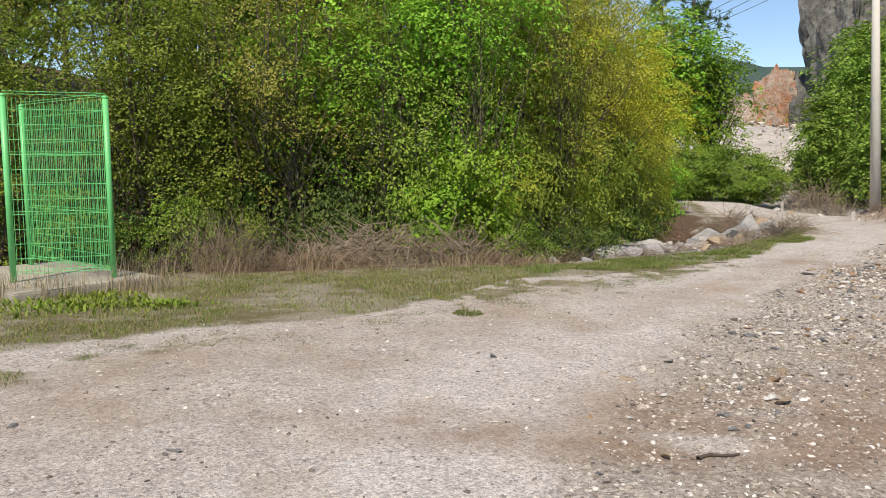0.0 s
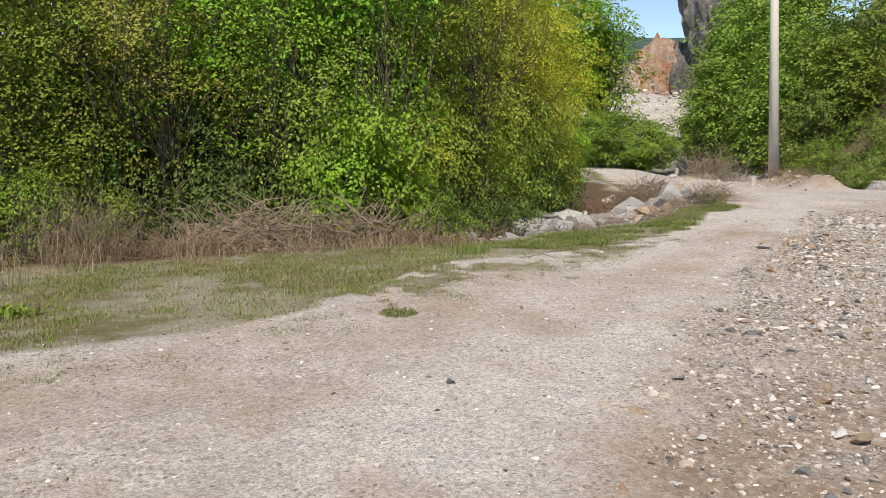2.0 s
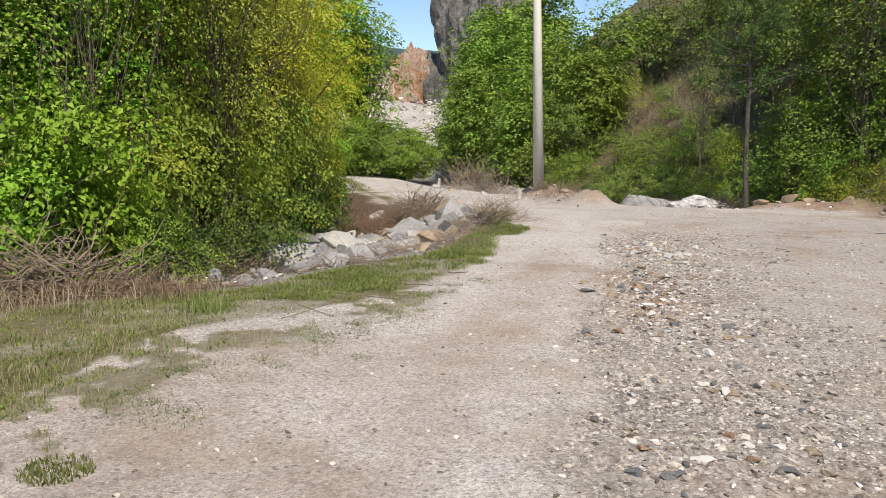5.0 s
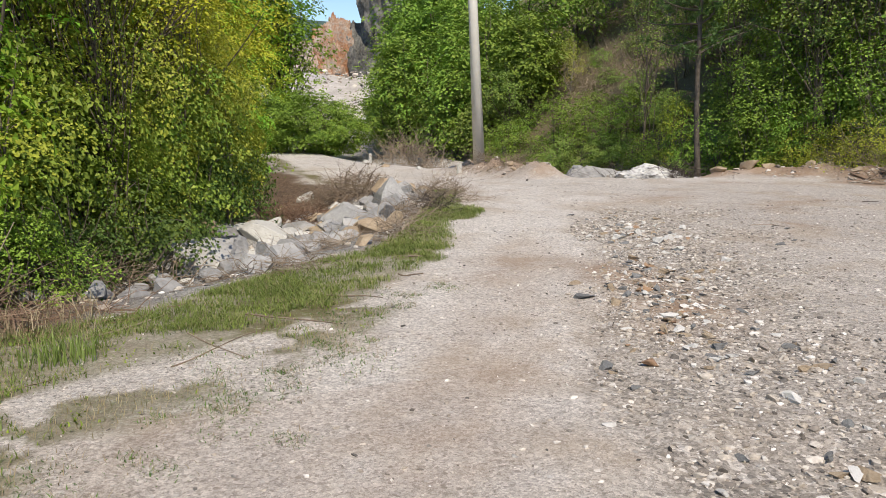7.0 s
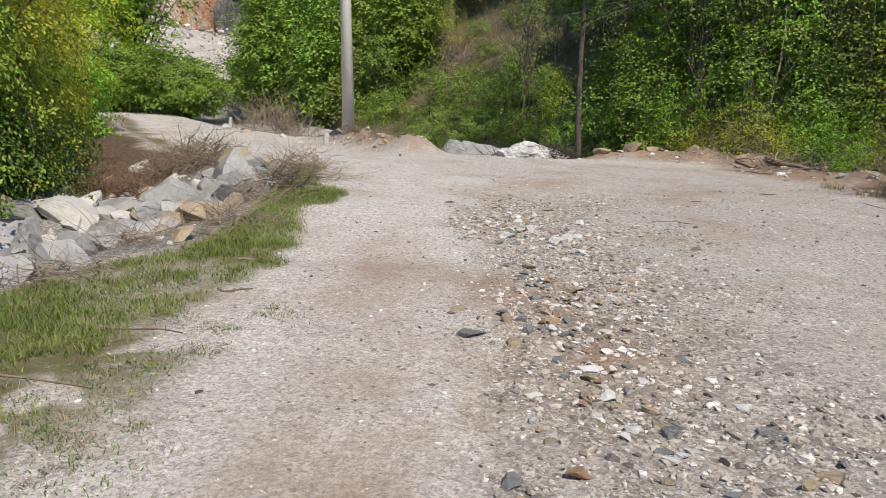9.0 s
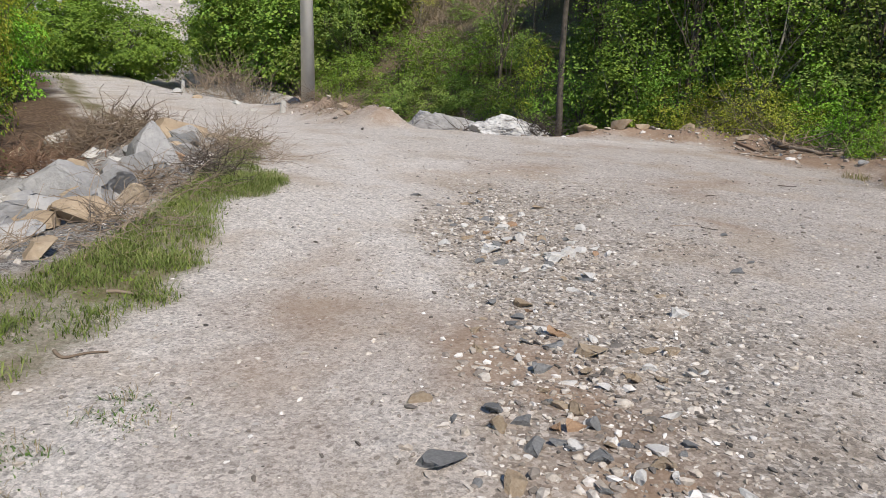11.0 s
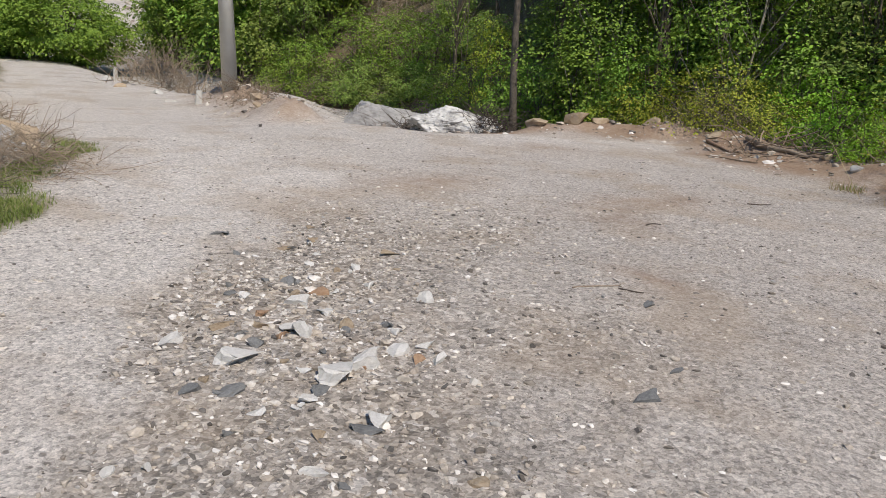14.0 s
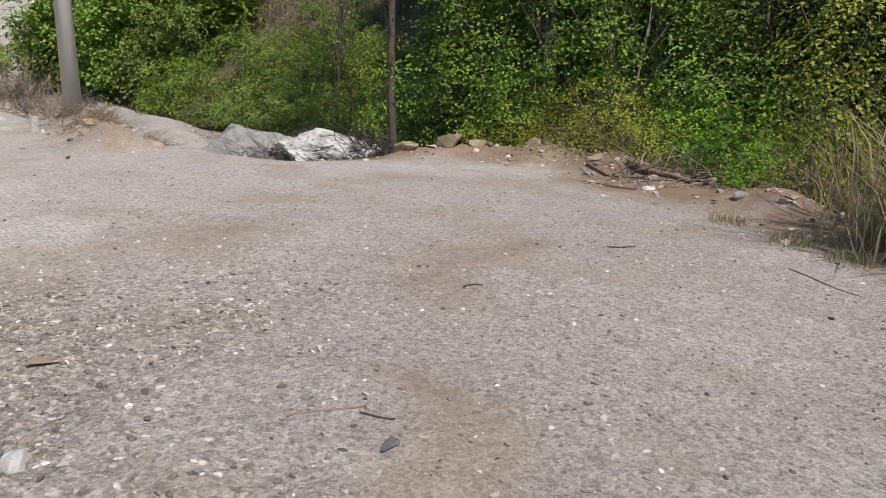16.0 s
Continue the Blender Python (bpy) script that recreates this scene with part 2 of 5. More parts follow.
    wash = n.ramp(n.math("ADD", n.math("MULTIPLY", mid, 0.5), n.math("MULTIPLY", sep, 0.5)), (0.25, (0.12, 0.115, 0.11)), (0.5, (0.30, 0.29, 0.275)), (0.75, (0.50, 0.485, 0.46)))
    clay = n.ramp(n.math("ADD", n.math("MULTIPLY", mid, 0.5), n.math("MULTIPLY", small, 0.5)), (0.32, (0.20, 0.125, 0.075)), (0.5, (0.33, 0.225, 0.15)), (0.68, (0.45, 0.36, 0.27)))
    col = n.mix(zone("stony"), gravel, rough)
    col = n.mix(zone("clay"), col, clay)
    col = n.mix(zone("turf"), col, turf)
    col = n.mix(zone("litter"), col, litter)
    col = n.mix(zone("wash"), col, wash)
    col = n.mix(zone("rubble"), col, rubble)
    h = n.math("ADD", n.math("MULTIPLY", grit, 0.5), n.math("ADD", n.math("MULTIPLY", coarse, 0.45), n.math("MULTIPLY", sep, 0.35)))
    n.bump(h, 1.0, 0.018)
    return n.done(col, 0.92, 0.15)


PEBBLE = pebble_material("mixed_pebbles", 1.12)
PEBBLE_PALE = pebble_material("pale_limestone_chips", 1.22)
PEBBLE_DARK = pebble_material("broken_dark_stones", 0.58)
GROUND = ground_material()


# ---- building helpers ----
def array_mesh(name, V, F, smooth=False):
    """A mesh from arrays of points and of faces with the same number of corners."""
    V, F = np.ascontiguousarray(V, dtype=np.float32), np.ascontiguousarray(F, dtype=np.int32)
    me = bpy.data.meshes.new(name)
    me.vertices.add(len(V))
    me.vertices.foreach_set("co", V.ravel())
    k = F.shape[1]
    me.loops.add(F.size)
    me.loops.foreach_set("vertex_index", F.ravel())
    me.polygons.add(len(F))
    me.polygons.foreach_set("loop_start", np.arange(0, F.size, k, dtype=np.int32))
    me.polygons.foreach_set("use_smooth", np.full(len(F), smooth, dtype=bool))
    me.update(calc_edges=True)
    return me


def put(name, me, material, parent=None, label=""):
    """One mesh object, as a thing or as a part under its parent."""
    if not me.materials:
        me.materials.append(material)
    ob = new(name, me)
    ob.parent = parent
    return tagged(ob, label)


def part(name, bm, material, parent, label="", smooth=False):
    me = bpy.data.meshes.new(name)
    bm.to_mesh(me)
    bm.free()
    for p in me.polygons:
        p.use_smooth = smooth
    return put(name, me, material, parent, label)


def thing(name, label, category, group="", kind="", at=None):
    ob = new(name)
    ob.empty_display_size = 0.2
    if at is not None:
        ob.matrix_basis = at
    return tagged(ob, label, category, group, kind)


def placed(x, y, z, turn=0.0, size=1.0, tall=1.0, lean=0.0):
    return Matrix.Translation((x, y, z)) @ Euler((lean, lean * 0.6, turn)).to_matrix().to_4x4() @ Matrix.Diagonal((size, size, size * tall, 1))


def tubes(P, R, k=5):
    """Tapered round rods along many lines: P (lines, points, 3), R (lines, points)."""
    P, R = np.asarray(P, float), np.asarray(R, float)
    N, n, _ = P.shape
    T = np.gradient(P, axis=1)
    T /= np.linalg.norm(T, axis=2, keepdims=True) + 1e-9
    ref = np.where(np.abs(T[..., 2:3]) > 0.9, np.array([1.0, 0, 0]), np.array([0, 0, 1.0]))
    A = np.cross(T, ref)
    A /= np.linalg.norm(A, axis=2, keepdims=True) + 1e-9
    B = np.cross(T, A)
    ang = np.arange(k) * 2 * np.pi / k
    V = P[:, :, None] + R[:, :, None, None] * (A[:, :, None] * np.cos(ang)[None, None, :, None] + B[:, :, None] * np.sin(ang)[None, None, :, None])
    i, j = np.meshgrid(np.arange(n - 1), np.arange(k), indexing="ij")
    q = np.stack([i * k + j, i * k + (j + 1) % k, (i + 1) * k + (j + 1) % k, (i + 1) * k + j], -1).reshape(-1, 4)
    F = (q[None] + (np.arange(N) * n * k)[:, None, None]).reshape(-1, 4)
    return V.reshape(-1, 3), F


def joined(*pieces):
    V, F, o = [], [], 0
    for v, f in pieces:
        V.append(v)
        F.append(f + o)
        o += len(v)
    return np.concatenate(V), np.concatenate(F)


def bent(rng, a, b, n, sway):
    """A wavering line from a to b."""
    t = np.linspace(0, 1, n)[:, None]
    w = rng.normal(size=(3, 3)) * sway
    return a * (1 - t) + b * t + np.sin(t * np.pi) * w[0] + np.sin(t * 2 * np.pi) * w[1] * 0.5


def leaves(C, N, size, rng, slim=0.5):
    """One folded leaf at each point of C, facing about N."""
    m = len(C)
    N = N / (np.linalg.norm(N, axis=1, keepdims=True) + 1e-9)
    D = np.cross(N, rng.normal(size=(m, 3)))
    D /= np.linalg.norm(D, axis=1, keepdims=True) + 1e-9
    S = np.cross(D, N)
    L = (size * rng.uniform(0.65, 1.3, m))[:, None]
    V = np.stack([C - D * L * 0.5, C - D * L * 0.05 + S * L * slim * 0.5 + N * L * 0.10, C + D * L * 0.5 - N * L * 0.10, C - D * L * 0.05 - S * L * slim * 0.5 + N * L * 0.10], 1)
    o = np.arange(m)[:, None] * 4
    F = np.concatenate([o + [0, 1, 2], o + [0, 2, 3]], 1).reshape(-1, 3)
    return V.reshape(-1, 3), F


def smooth01(a, b, x):
    t = np.clip((x - a) / (b - a), 0, 1)
    return t * t * (3 - 2 * t)


def lattice(x, y, scale, seed=0):
    """Smooth noise of the plane, -1 to 1."""
    x, y = np.asarray(x, float) * scale + seed * 17.3, np.asarray(y, float) * scale - seed * 9.1
    i, j = np.floor(x), np.floor(y)
    u, v = x - i, y - j
    u, v = u * u * (3 - 2 * u), v * v * (3 - 2 * v)

    def g(a, b):
        s = np.sin(a * 127.1 + b * 311.7 + seed * 3.7) * 43758.5453
        return s - np.floor(s)
    return ((g(i, j) * (1 - u) + g(i + 1, j) * u) * (1 - v) + (g(i, j + 1) * (1 - u) + g(i + 1, j + 1) * u) * v) * 2 - 1


def beside(x, y, line):
    """Distance to a line of the plan, positive on its left hand."""
    x, y = np.asarray(x, float), np.asarray(y, float)
    best, sign = np.full(x.shape, 1e9), np.ones(x.shape)
    for (ax, ay), (bx, by) in zip(line, line[1:]):
        dx, dy = bx - ax, by - ay
        t = np.clip(((x - ax) * dx + (y - ay) * dy) / (dx * dx + dy * dy), 0, 1)
        px, py = x - ax - t * dx, y - ay - t * dy
        d = np.hypot(px, py)
        near = d < best
        best = np.where(near, d, best)
        sign = np.where(near, np.where(dx * py - dy * px >= 0, 1.0, -1.0), sign)
    return best * sign


# ---- the plan ----
ROAD_LEFT = [(-40, -22), (-14, -2.5), (-2.4, 3.2), (-1.6, 4.8), (-0.9, 6.0), (0.3, 7.0), (1.0, 8.0), (2.1, 9.3), (2.9, 10.3), (3.7, 11.4),
             (4.8, 13.2), (6.0, 15.4), (7.3, 18.7), (7.1, 20), (6.9, 23), (7.1, 30), (8.2, 40), (9.2, 48), (6, 56), (-6, 66)]
VERGE_OUT = [(-60, -12), (-14, 3.0), (-7, 7.0), (-4.4, 9.3), (-2.6, 9.9), (0.2, 10.9), (1.4, 11.3), (2.6, 12.3), (3.3, 12.8), (4.0, 13.3), (4.65, 14.2), (5.3, 15.5),
             (6.1, 17.0), (7.0, 18.9), (6.9, 20), (6.6, 23), (6.7, 30), (7.8, 40), (8.6, 48), (5.5, 55), (-6, 65)]
LOT_RIGHT = [(11, -60), (13.5, 0), (13.9, 9.5), (14.2, 12), (15.0, 14.2), (15.7, 16.2), (16.3, 18.2), (15.9, 19.6), (14.6, 20.4), (13.4, 20.7), (12.6, 21.4)]
TRACK = [(11.6, 20.4), (12.8, 23.5), (14.2, 28), (16.2, 34), (17.0, 42), (17.5, 55)]
RIDGE = [(11.2, 21.6), (11.6, 24.5), (12.1, 27.6), (12.6, 31), (13.2, 37)]
HILL_TOE = [(14, -80), (16.3, -5), (17.2, 8), (18.2, 13), (19.8, 17.5), (19.6, 21), (18.6, 25), (18.0, 29), (17.9, 34), (17.4, 42), (17.2, 52), (21, 66), (29, 84), (40, 130), (60, 300)]
STONY = [(0.6, -6), (1.7, 3.0), (3.1, 6.0), (4.5, 8.4), (5.1, 9.7), (5.9, 11.0), (7.0, 12.5), (8.0, 14.6)]
STONY_EDGE = [(-0.4, -6), (0.9, 1.6), (1.6, 3.4), (2.5, 6.2), (3.5, 7.9), (4.3, 9.3), (4.8, 10.3), (5.4, 10.95), (5.8, 11.7), (6.3, 12.7), (7.0, 14.0), (8.4, 15.6)]
SCREE = ((4.85, 8.35, 0.55), (5.1, 9.4, 0.5), (5.35, 10.3, 0.6), (5.9, 10.8, 0.5), (6.9, 12.3, 0.6), (2.6, 4.4, 0.8), (3.6, 6.3, 0.7), (4.2, 7.2, 0.6), (7.1, 13.2, 0.5))
BLOTCH = ((0.8, 3.1, 1.4, 0.32, 0.6), (2.8, 3.6, 1.2, 0.9, 0.75), (4.0, 4.9, 1.0, 0.8, 0.55), (5.35, 10.35, 0.32, 0.7, 0.75), (5.6, 11.1, 0.35, 0.5, 0.6), (4.8, 11.9, 0.45, 0.35, 0.4), (4.4, 11.3, 0.4, 0.5, 0.2),
          (11.4, 14.5, 0.9, 0.35, 0.5), (10.6, 13.9, 0.3, 0.5, 0.45), (9.4, 12.65, 0.16, 0.3, 0.7), (9.9, 16.1, 0.8, 0.4, 0.35), (12.9, 17.8, 0.9, 0.6, 0.4), (5.1, 9.6, 0.4, 0.5, 0.5))
SANDY = [(1.6, 6.5), (2.4, 7.8), (3.7, 9.8), (4.9, 11.6), (5.5, 12.6)]


def stony_at(x, y):
    """The washed-out stony band: a ragged edge on the track's side, fading out over the lot."""
    w = lattice(x, y, 0.9, 1) * 0.30 + lattice(x, y, 3.1, 2) * 0.14 + lattice(x, y, 7.0, 34) * 0.10
    d = -beside(x, y, STONY_EDGE)
    z = smooth01(-0.12, 0.16, d + w * 0.8) * (1 - 0.85 * smooth01(0.9, 2.6, d + w * 1.5))
    return z * (0.62 + 0.38 * smooth01(-0.3, 0.3, lattice(x, y, 1.6, 35) + 0.5 * lattice(x, y, 4.4, 36))) * (1 - smooth01(14.0, 16.0, y)), d


def zones(x, y):
    x, y = np.asarray(x, float), np.asarray(y, float)
    w = lattice(x, y, 0.9, 1) * 0.30 + lattice(x, y, 3.1, 2) * 0.14
    dl = beside(x, y, ROAD_LEFT)
    do = beside(x, y, VERGE_OUT)
    dr = -beside(x, y, LOT_RIGHT)
    dh = -beside(x, y, HILL_TOE)
    far = smooth01(58, 70, y)
    right = np.where(y < 21.5, dr, dh + 1.5)
    z = {}
    fine = lattice(x, y, 1.1, 31) * 0.6 + lattice(x, y, 3.7, 32) * 0.45 + lattice(x, y, 9.0, 33) * 0.25
    strip = smooth01(-0.12, 0.12, do + 1.1 + w * 0.8 + 3.0 * (1 - smooth01(-1.8, 1.6, x)))
    weeds = smooth01(0.16, 0.30, fine) * smooth01(0.0, 0.35, dl + w)
    z["turf"] = np.clip(strip * (0.6 + 0.4 * smooth01(-0.4, 0.2, fine)) + weeds * 0.75, 0, 1) * smooth01(-0.2, 0.1, dl + w) * (1 - far)
    z["turf"] = z["turf"] * (1 - smooth01(-0.1, 0.15, do + w * 0.3) * smooth01(0.5, 2.0, x))
    left_far = (do > 0) * far + far * smooth01(120, 140, y) + far * smooth01(4, 9, dh)
    z["litter"] = np.clip((smooth01(-0.1, 0.6, do + w) + smooth01(0.7, 1.5, right + w)) * (1 - far) + left_far, 0, 1)
    slope = smooth01(0.3, 1.5, dh)
    z["litter"] = z["litter"] * (1 - 0.55 * slope)
    z["turf"] = np.maximum(z["turf"], slope)
    z["clay"] = np.clip(smooth01(-1.0, 0.1, right + w * 1.6) * (1 - smooth01(1.0, 1.8, right)) * (y < 22), 0, 1) * 0.9
    mound = np.exp(-(beside(x, y, RIDGE) / 0.7) ** 2) * smooth01(20.8, 22.0, y) * (1 - smooth01(29, 32, y))
    z["clay"] = np.maximum(z["clay"], mound * 0.8)
    ochre = sum(k * np.exp(-((x - cx) / ax) ** 2 - ((y - cy) / ay) ** 2) for cx, cy, ax, ay, k in BLOTCH)
    ochre = ochre + 0.24 * np.exp(-(beside(x, y, SANDY) / 0.42) ** 2) + 0.20 * smooth01(-2.4, -0.2, dl) * (1 - smooth01(0.3, 0.8, dl)) * (y < 9)
    spill = np.maximum(np.exp(-((x - 0.83) / 0.55) ** 4 - ((y - 2.35) / 0.42) ** 4), np.exp(-((x - 2.12) / 0.3) ** 4 - ((y - 3.2) / 0.16) ** 4) * 0.8)
    ochre = ochre * (1 - spill)
    z["clay"] = np.maximum(z["clay"], np.clip(ochre * (1.0 + fine), 0, 0.75))
    z["stony"], ds = stony_at(x, y)
    z["stony"] = np.clip(z["stony"] * 1.1 * (1 - 0.9 * spill) + smooth01(0.15, 0.6, lattice(x, y, 0.45, 5)) * 0.25 * (dl < -2), 0, 1)
    z["worn"] = smooth01(0.8, 3.2, ds + w) * (1 - smooth01(15, 18, y) * 0.7) * (0.65 + 0.35 * smooth01(-0.4, 0.4, lattice(x, y, 0.7, 37)))
    z["pale"] = np.clip(spill + 0.15 + 0.8 * np.exp(-((dl + 1.0 + w) / 0.6) ** 2) * smooth01(7, 10, y) + 0.75 * smooth01(0.0, 0.4, -ds) * (1 - smooth01(1.1, 2.1, -ds + w)) + 0.7 * smooth01(17, 19, y) * (dl < -0.4) + 0.7 * np.exp(-((x - 6.6) / 0.9) ** 2 - ((y - 12.4) / 0.7) ** 2), 0, 1)
    creek = smooth01(-0.05, 0.25, do + w * 0.3) * (1 - smooth01(3.2, 4.2, do)) * smooth01(0.5, 2.0, x) * (1 - smooth01(20, 21.5, y))
    z["wash"] = np.clip(creek + 0.85 * smooth01(-0.2, 1.0, dh + 3.2 + w) * (1 - smooth01(-0.9, 0.2, dh)) * smooth01(20.5, 22.5, y), 0, 1) * (1 - far)
    lane = np.exp(-(beside(x, y, TRACK) / 0.75) ** 2) * smooth01(19.5, 20.5, y) * (1 - far)
    for key in ("clay", "wash", "litter", "turf"):
        z[key] = z[key] * (1 - 0.9 * lane)
    z["rubble"] = far * (do < 0) * (1 - smooth01(120, 140, y)) * (1 - smooth01(4, 9, dh))
    return z


def height(x, y):
    x, y = np.asarray(x, float), np.asarray(y, float)
    do = beside(x, y, VERGE_OUT)
    dr = -beside(x, y, LOT_RIGHT)
    dh = -beside(x, y, HILL_TOE)
    h = lattice(x, y, 0.35, 3) * 0.035 + lattice(x, y, 1.3, 4) * 0.014 + lattice(x, y, 4.5, 6) * 0.006
    band, _ = stony_at(x, y)
    h = h + band * (0.016 * lattice(x, y, 3.3, 61) + 0.013 * lattice(x, y, 7.5, 62) + 0.009 * lattice(x, y, 15.0, 63) - 0.015)
    road = -0.47 * smooth01(17.5, 28, y) - 0.32 * smooth01(28, 42, y)
    h = h + road
    # low verge, then the stream bed and the far bank
    deep = 0.30 + 0.28 * smooth01(-0.5, 2.8, x) * (1 - smooth01(20.5, 24, y))
    bank = np.clip(do, 0, None)
    h += -deep * smooth01(0.0, 2.4, bank) + (deep + 0.15) * smooth01(3.3, 5.2, bank) + 0.26 * np.clip(bank - 5.0, 0, 70) * (1 - 0.85 * smooth01(50, 85, y))
    h += np.clip(bank, 0, 3) * lattice(x, y, 1.7, 8) * 0.05
    # back edge of the lot: a low berm, then a drop to the brook under the hill
    edge = np.clip(dr, 0, None) * (y < 21.2)
    low = smooth01(19.5, 23.5, y) * smooth01(11.6, 14.0, x) * 0.55 * (1 - smooth01(50, 60, y))
    h += (0.22 + 0.10 * lattice(x, y, 1.6, 9)) * np.exp(-((dr - 0.6) / 0.45) ** 2) * (y < 20.6) * smooth01(9, 12, y)
    lane = np.exp(-(beside(x, y, TRACK) / 0.9) ** 2) * smooth01(19.5, 21, y)
    low = low * (1 - 0.75 * lane)
    h -= np.where(y < 21.2, 0.6 * smooth01(1.0, 2.2, edge), 0.0) + low
    br = beside(x, y, RIDGE)
    h += (0.36 + 0.2 * lattice(x, y, 1.9, 51) + 0.08 * lattice(x, y, 4.7, 52)) * np.exp(-(br / np.where(br < 0, 0.34, 0.6)) ** 2) * smooth01(21.0, 22.6, y) * (1 - smooth01(29, 33, y))
    # right-hand hill
    up = np.clip(dh - 0.3, 0, None)
    up = up * (1 - smooth01(105, 170, y)) * smooth01(-140, -50, y)
    h += np.minimum(up * 0.85, 20 + up * 0.25) * (1 + 0.12 * lattice(x, y, 0.12, 11)) + smooth01(0, 2, up) * lattice(x, y, 0.5, 12) * 0.25
    # rubble terrace of the quarry, and rolling land behind
    flat = smooth01(58, 92, y)
    h = h * (1 - flat * (dh < 6) * (do < 0)) + flat * (5.7 + lattice(x, y, 0.2, 13) * 0.5 + lattice(x, y, 0.7, 14) * 0.22) * (dh < 6) * (do < 0)
    return np.clip(h, -3, 90)


def gz(x, y):
    return float(height(np.array([x]), np.array([y]))[0])


def axis(lo, hi, step, reach):
    core = list(np.arange(lo, hi, step))
    out, d, v = [], step, hi
    while v < reach:
        out.append(v)
        d *= 1.16
        v += d
    back, d, v = [], step, lo - step
    while v > -reach:
        back.append(v)
        d *= 1.16
        v -= d
    return np.array(back[::-1] + core + out + [reach])


def finer(A, lo, hi, step):
    return np.concatenate([A[A < lo], np.arange(lo, hi, step), A[A > hi]])


XS, YS = finer(axis(-9, 20, 0.16, 3000), -1.5, 10.5, 0.045), finer(axis(0, 29, 0.16, 3000), 1.6, 15.0, 0.045)
GX, GY = np.meshgrid(XS, YS, indexing="xy")
GZ = height(GX, GY)
nx, ny = len(XS), len(YS)
gi, gj = np.meshgrid(np.arange(nx - 1), np.arange(ny - 1), indexing="xy")
base = (gj * nx + gi).ravel()
ground_mesh = array_mesh("ground", np.stack([GX.ravel(), GY.ravel(), GZ.ravel()], 1), np.stack([base, base + 1, base + 1 + nx, base + nx], 1), True)
for zone_name, value in zones(GX, GY).items():
    at = ground_mesh.attributes.new(zone_name, "FLOAT", "POINT")
    at.data.foreach_set("value", value.ravel().astype(np.float32))
ground = tagged(put("ground", ground_mesh, GROUND), "pale crushed limestone lot and track with grassy verge and leaf litter", "ground", kind="structure")


# ---- plants ----
def unit_rows(V):
    return V / (np.linalg.norm(V, axis=1, keepdims=True) + 1e-9)


def crown_points(rng, rx, ry, rz, clumps, per, spread, shell=0.45, droop=0.0, sprays=5):
    """Leaf places in domed sprays, the sprays in clumps inside an uneven crown, with gaps; and the clumps' centres."""
    d = unit_rows(rng.normal(size=(clumps, 3)))
    lobes = unit_rows(rng.normal(size=(7, 3)))
    bulge = 0.72 + 0.38 * np.max(d @ lobes.T, axis=1) ** 3 * rng.uniform(0.7, 1.2, clumps)
    r = rng.uniform(0, 1, clumps) ** shell * bulge
    half = np.array([rx, ry, rz])
    C = d * r[:, None] * half
    S = np.repeat(C, sprays, 0) + rng.normal(size=(clumps * sprays, 3)) * np.array([0.5, 0.5, 0.32]) * spread
    up = unit_rows(np.array([0, 0, 0.9]) + 0.5 * unit_rows(S / half) + rng.normal(size=S.shape) * 0.28)
    A = unit_rows(np.cross(up, rng.normal(size=S.shape)))
    B = np.cross(up, A)
    q = spread * rng.uniform(0.28, 0.62, len(S))
    n = np.maximum(3, (per / sprays * (q / (spread * 0.45)) ** 1.5 * rng.uniform(0.6, 1.4, len(S))).astype(int))
    i = np.repeat(np.arange(len(S)), n)
    t, a = np.sqrt(rng.uniform(0, 1, len(i))), rng.uniform(0, 6.283, len(i))
    side = A[i] * np.cos(a)[:, None] + B[i] * np.sin(a)[:, None]
    Q = q[i][:, None]
    P = S[i] + side * (t[:, None] * Q) - up[i] * (0.30 * t[:, None] ** 2 * Q) + rng.normal(size=(len(i), 3)) * 0.09 * Q
    P[:, 2] -= droop * t * q[i]
    N = up[i] + side * (0.35 * t)[:, None] + rng.normal(size=P.shape) * 0.22
    return P, N, C


def limbs(rng, C, foot, top, r0, k=5, share=0.5, sway=0.12):
    """A leading stem and boughs out to the clumps."""
    stem = bent(rng, np.array([0.0, 0, foot]), np.array([*(rng.normal(size=2) * 0.15), top]), 8, sway)
    lines, radii = [stem], [np.linspace(r0, r0 * 0.18, 8)]
    for c in C[rng.permutation(len(C))[: max(3, int(len(C) * share))]]:
        t = np.clip((c[2] - foot) / (top - foot) - 0.22 - 0.15 * rng.random(), 0.03, 0.9)
        a = stem[int(t * 7)]
        lines.append(bent(rng, a, c, 8, sway * 1.3))
        radii.append(np.linspace(r0 * (0.42 - 0.25 * t), 0.006, 8))
    return tubes(np.array(lines), np.array(radii), k)


def make_tree(name, label, category, leaf, seed, rx, rz, mid, clumps, per, size, r0, spread=0.55, bark=None, slim=0.72, shell=0.45, share=0.5, stems=1, droop=0.0):
    rng = np.random.default_rng(seed)
    P, N, C = crown_points(rng, rx, rx * rng.uniform(0.85, 1.1), rz, clumps, per, spread, shell, droop)
    P[:, 2] += mid
    C[:, 2] += mid
    keep = P[:, 2] > 0.05
    tree = thing(name, label, category)
    for s in range(stems):
        v, f = limbs(rng, C[s::stems], -0.25, mid + rz * 0.75, r0, 5, share)
        if stems > 1:
            a = s * 6.28 / stems + rng.random()
            v = v + np.array([math.cos(a), math.sin(a), 0]) * 0.12
        put("trunk" if stems == 1 else "stem", array_mesh("stem", v, f, True), bark or BARK, tree)
    put("crown", array_mesh("crown", *leaves(P[keep], N[keep], size, rng, slim)), leaf, tree)
    return tree


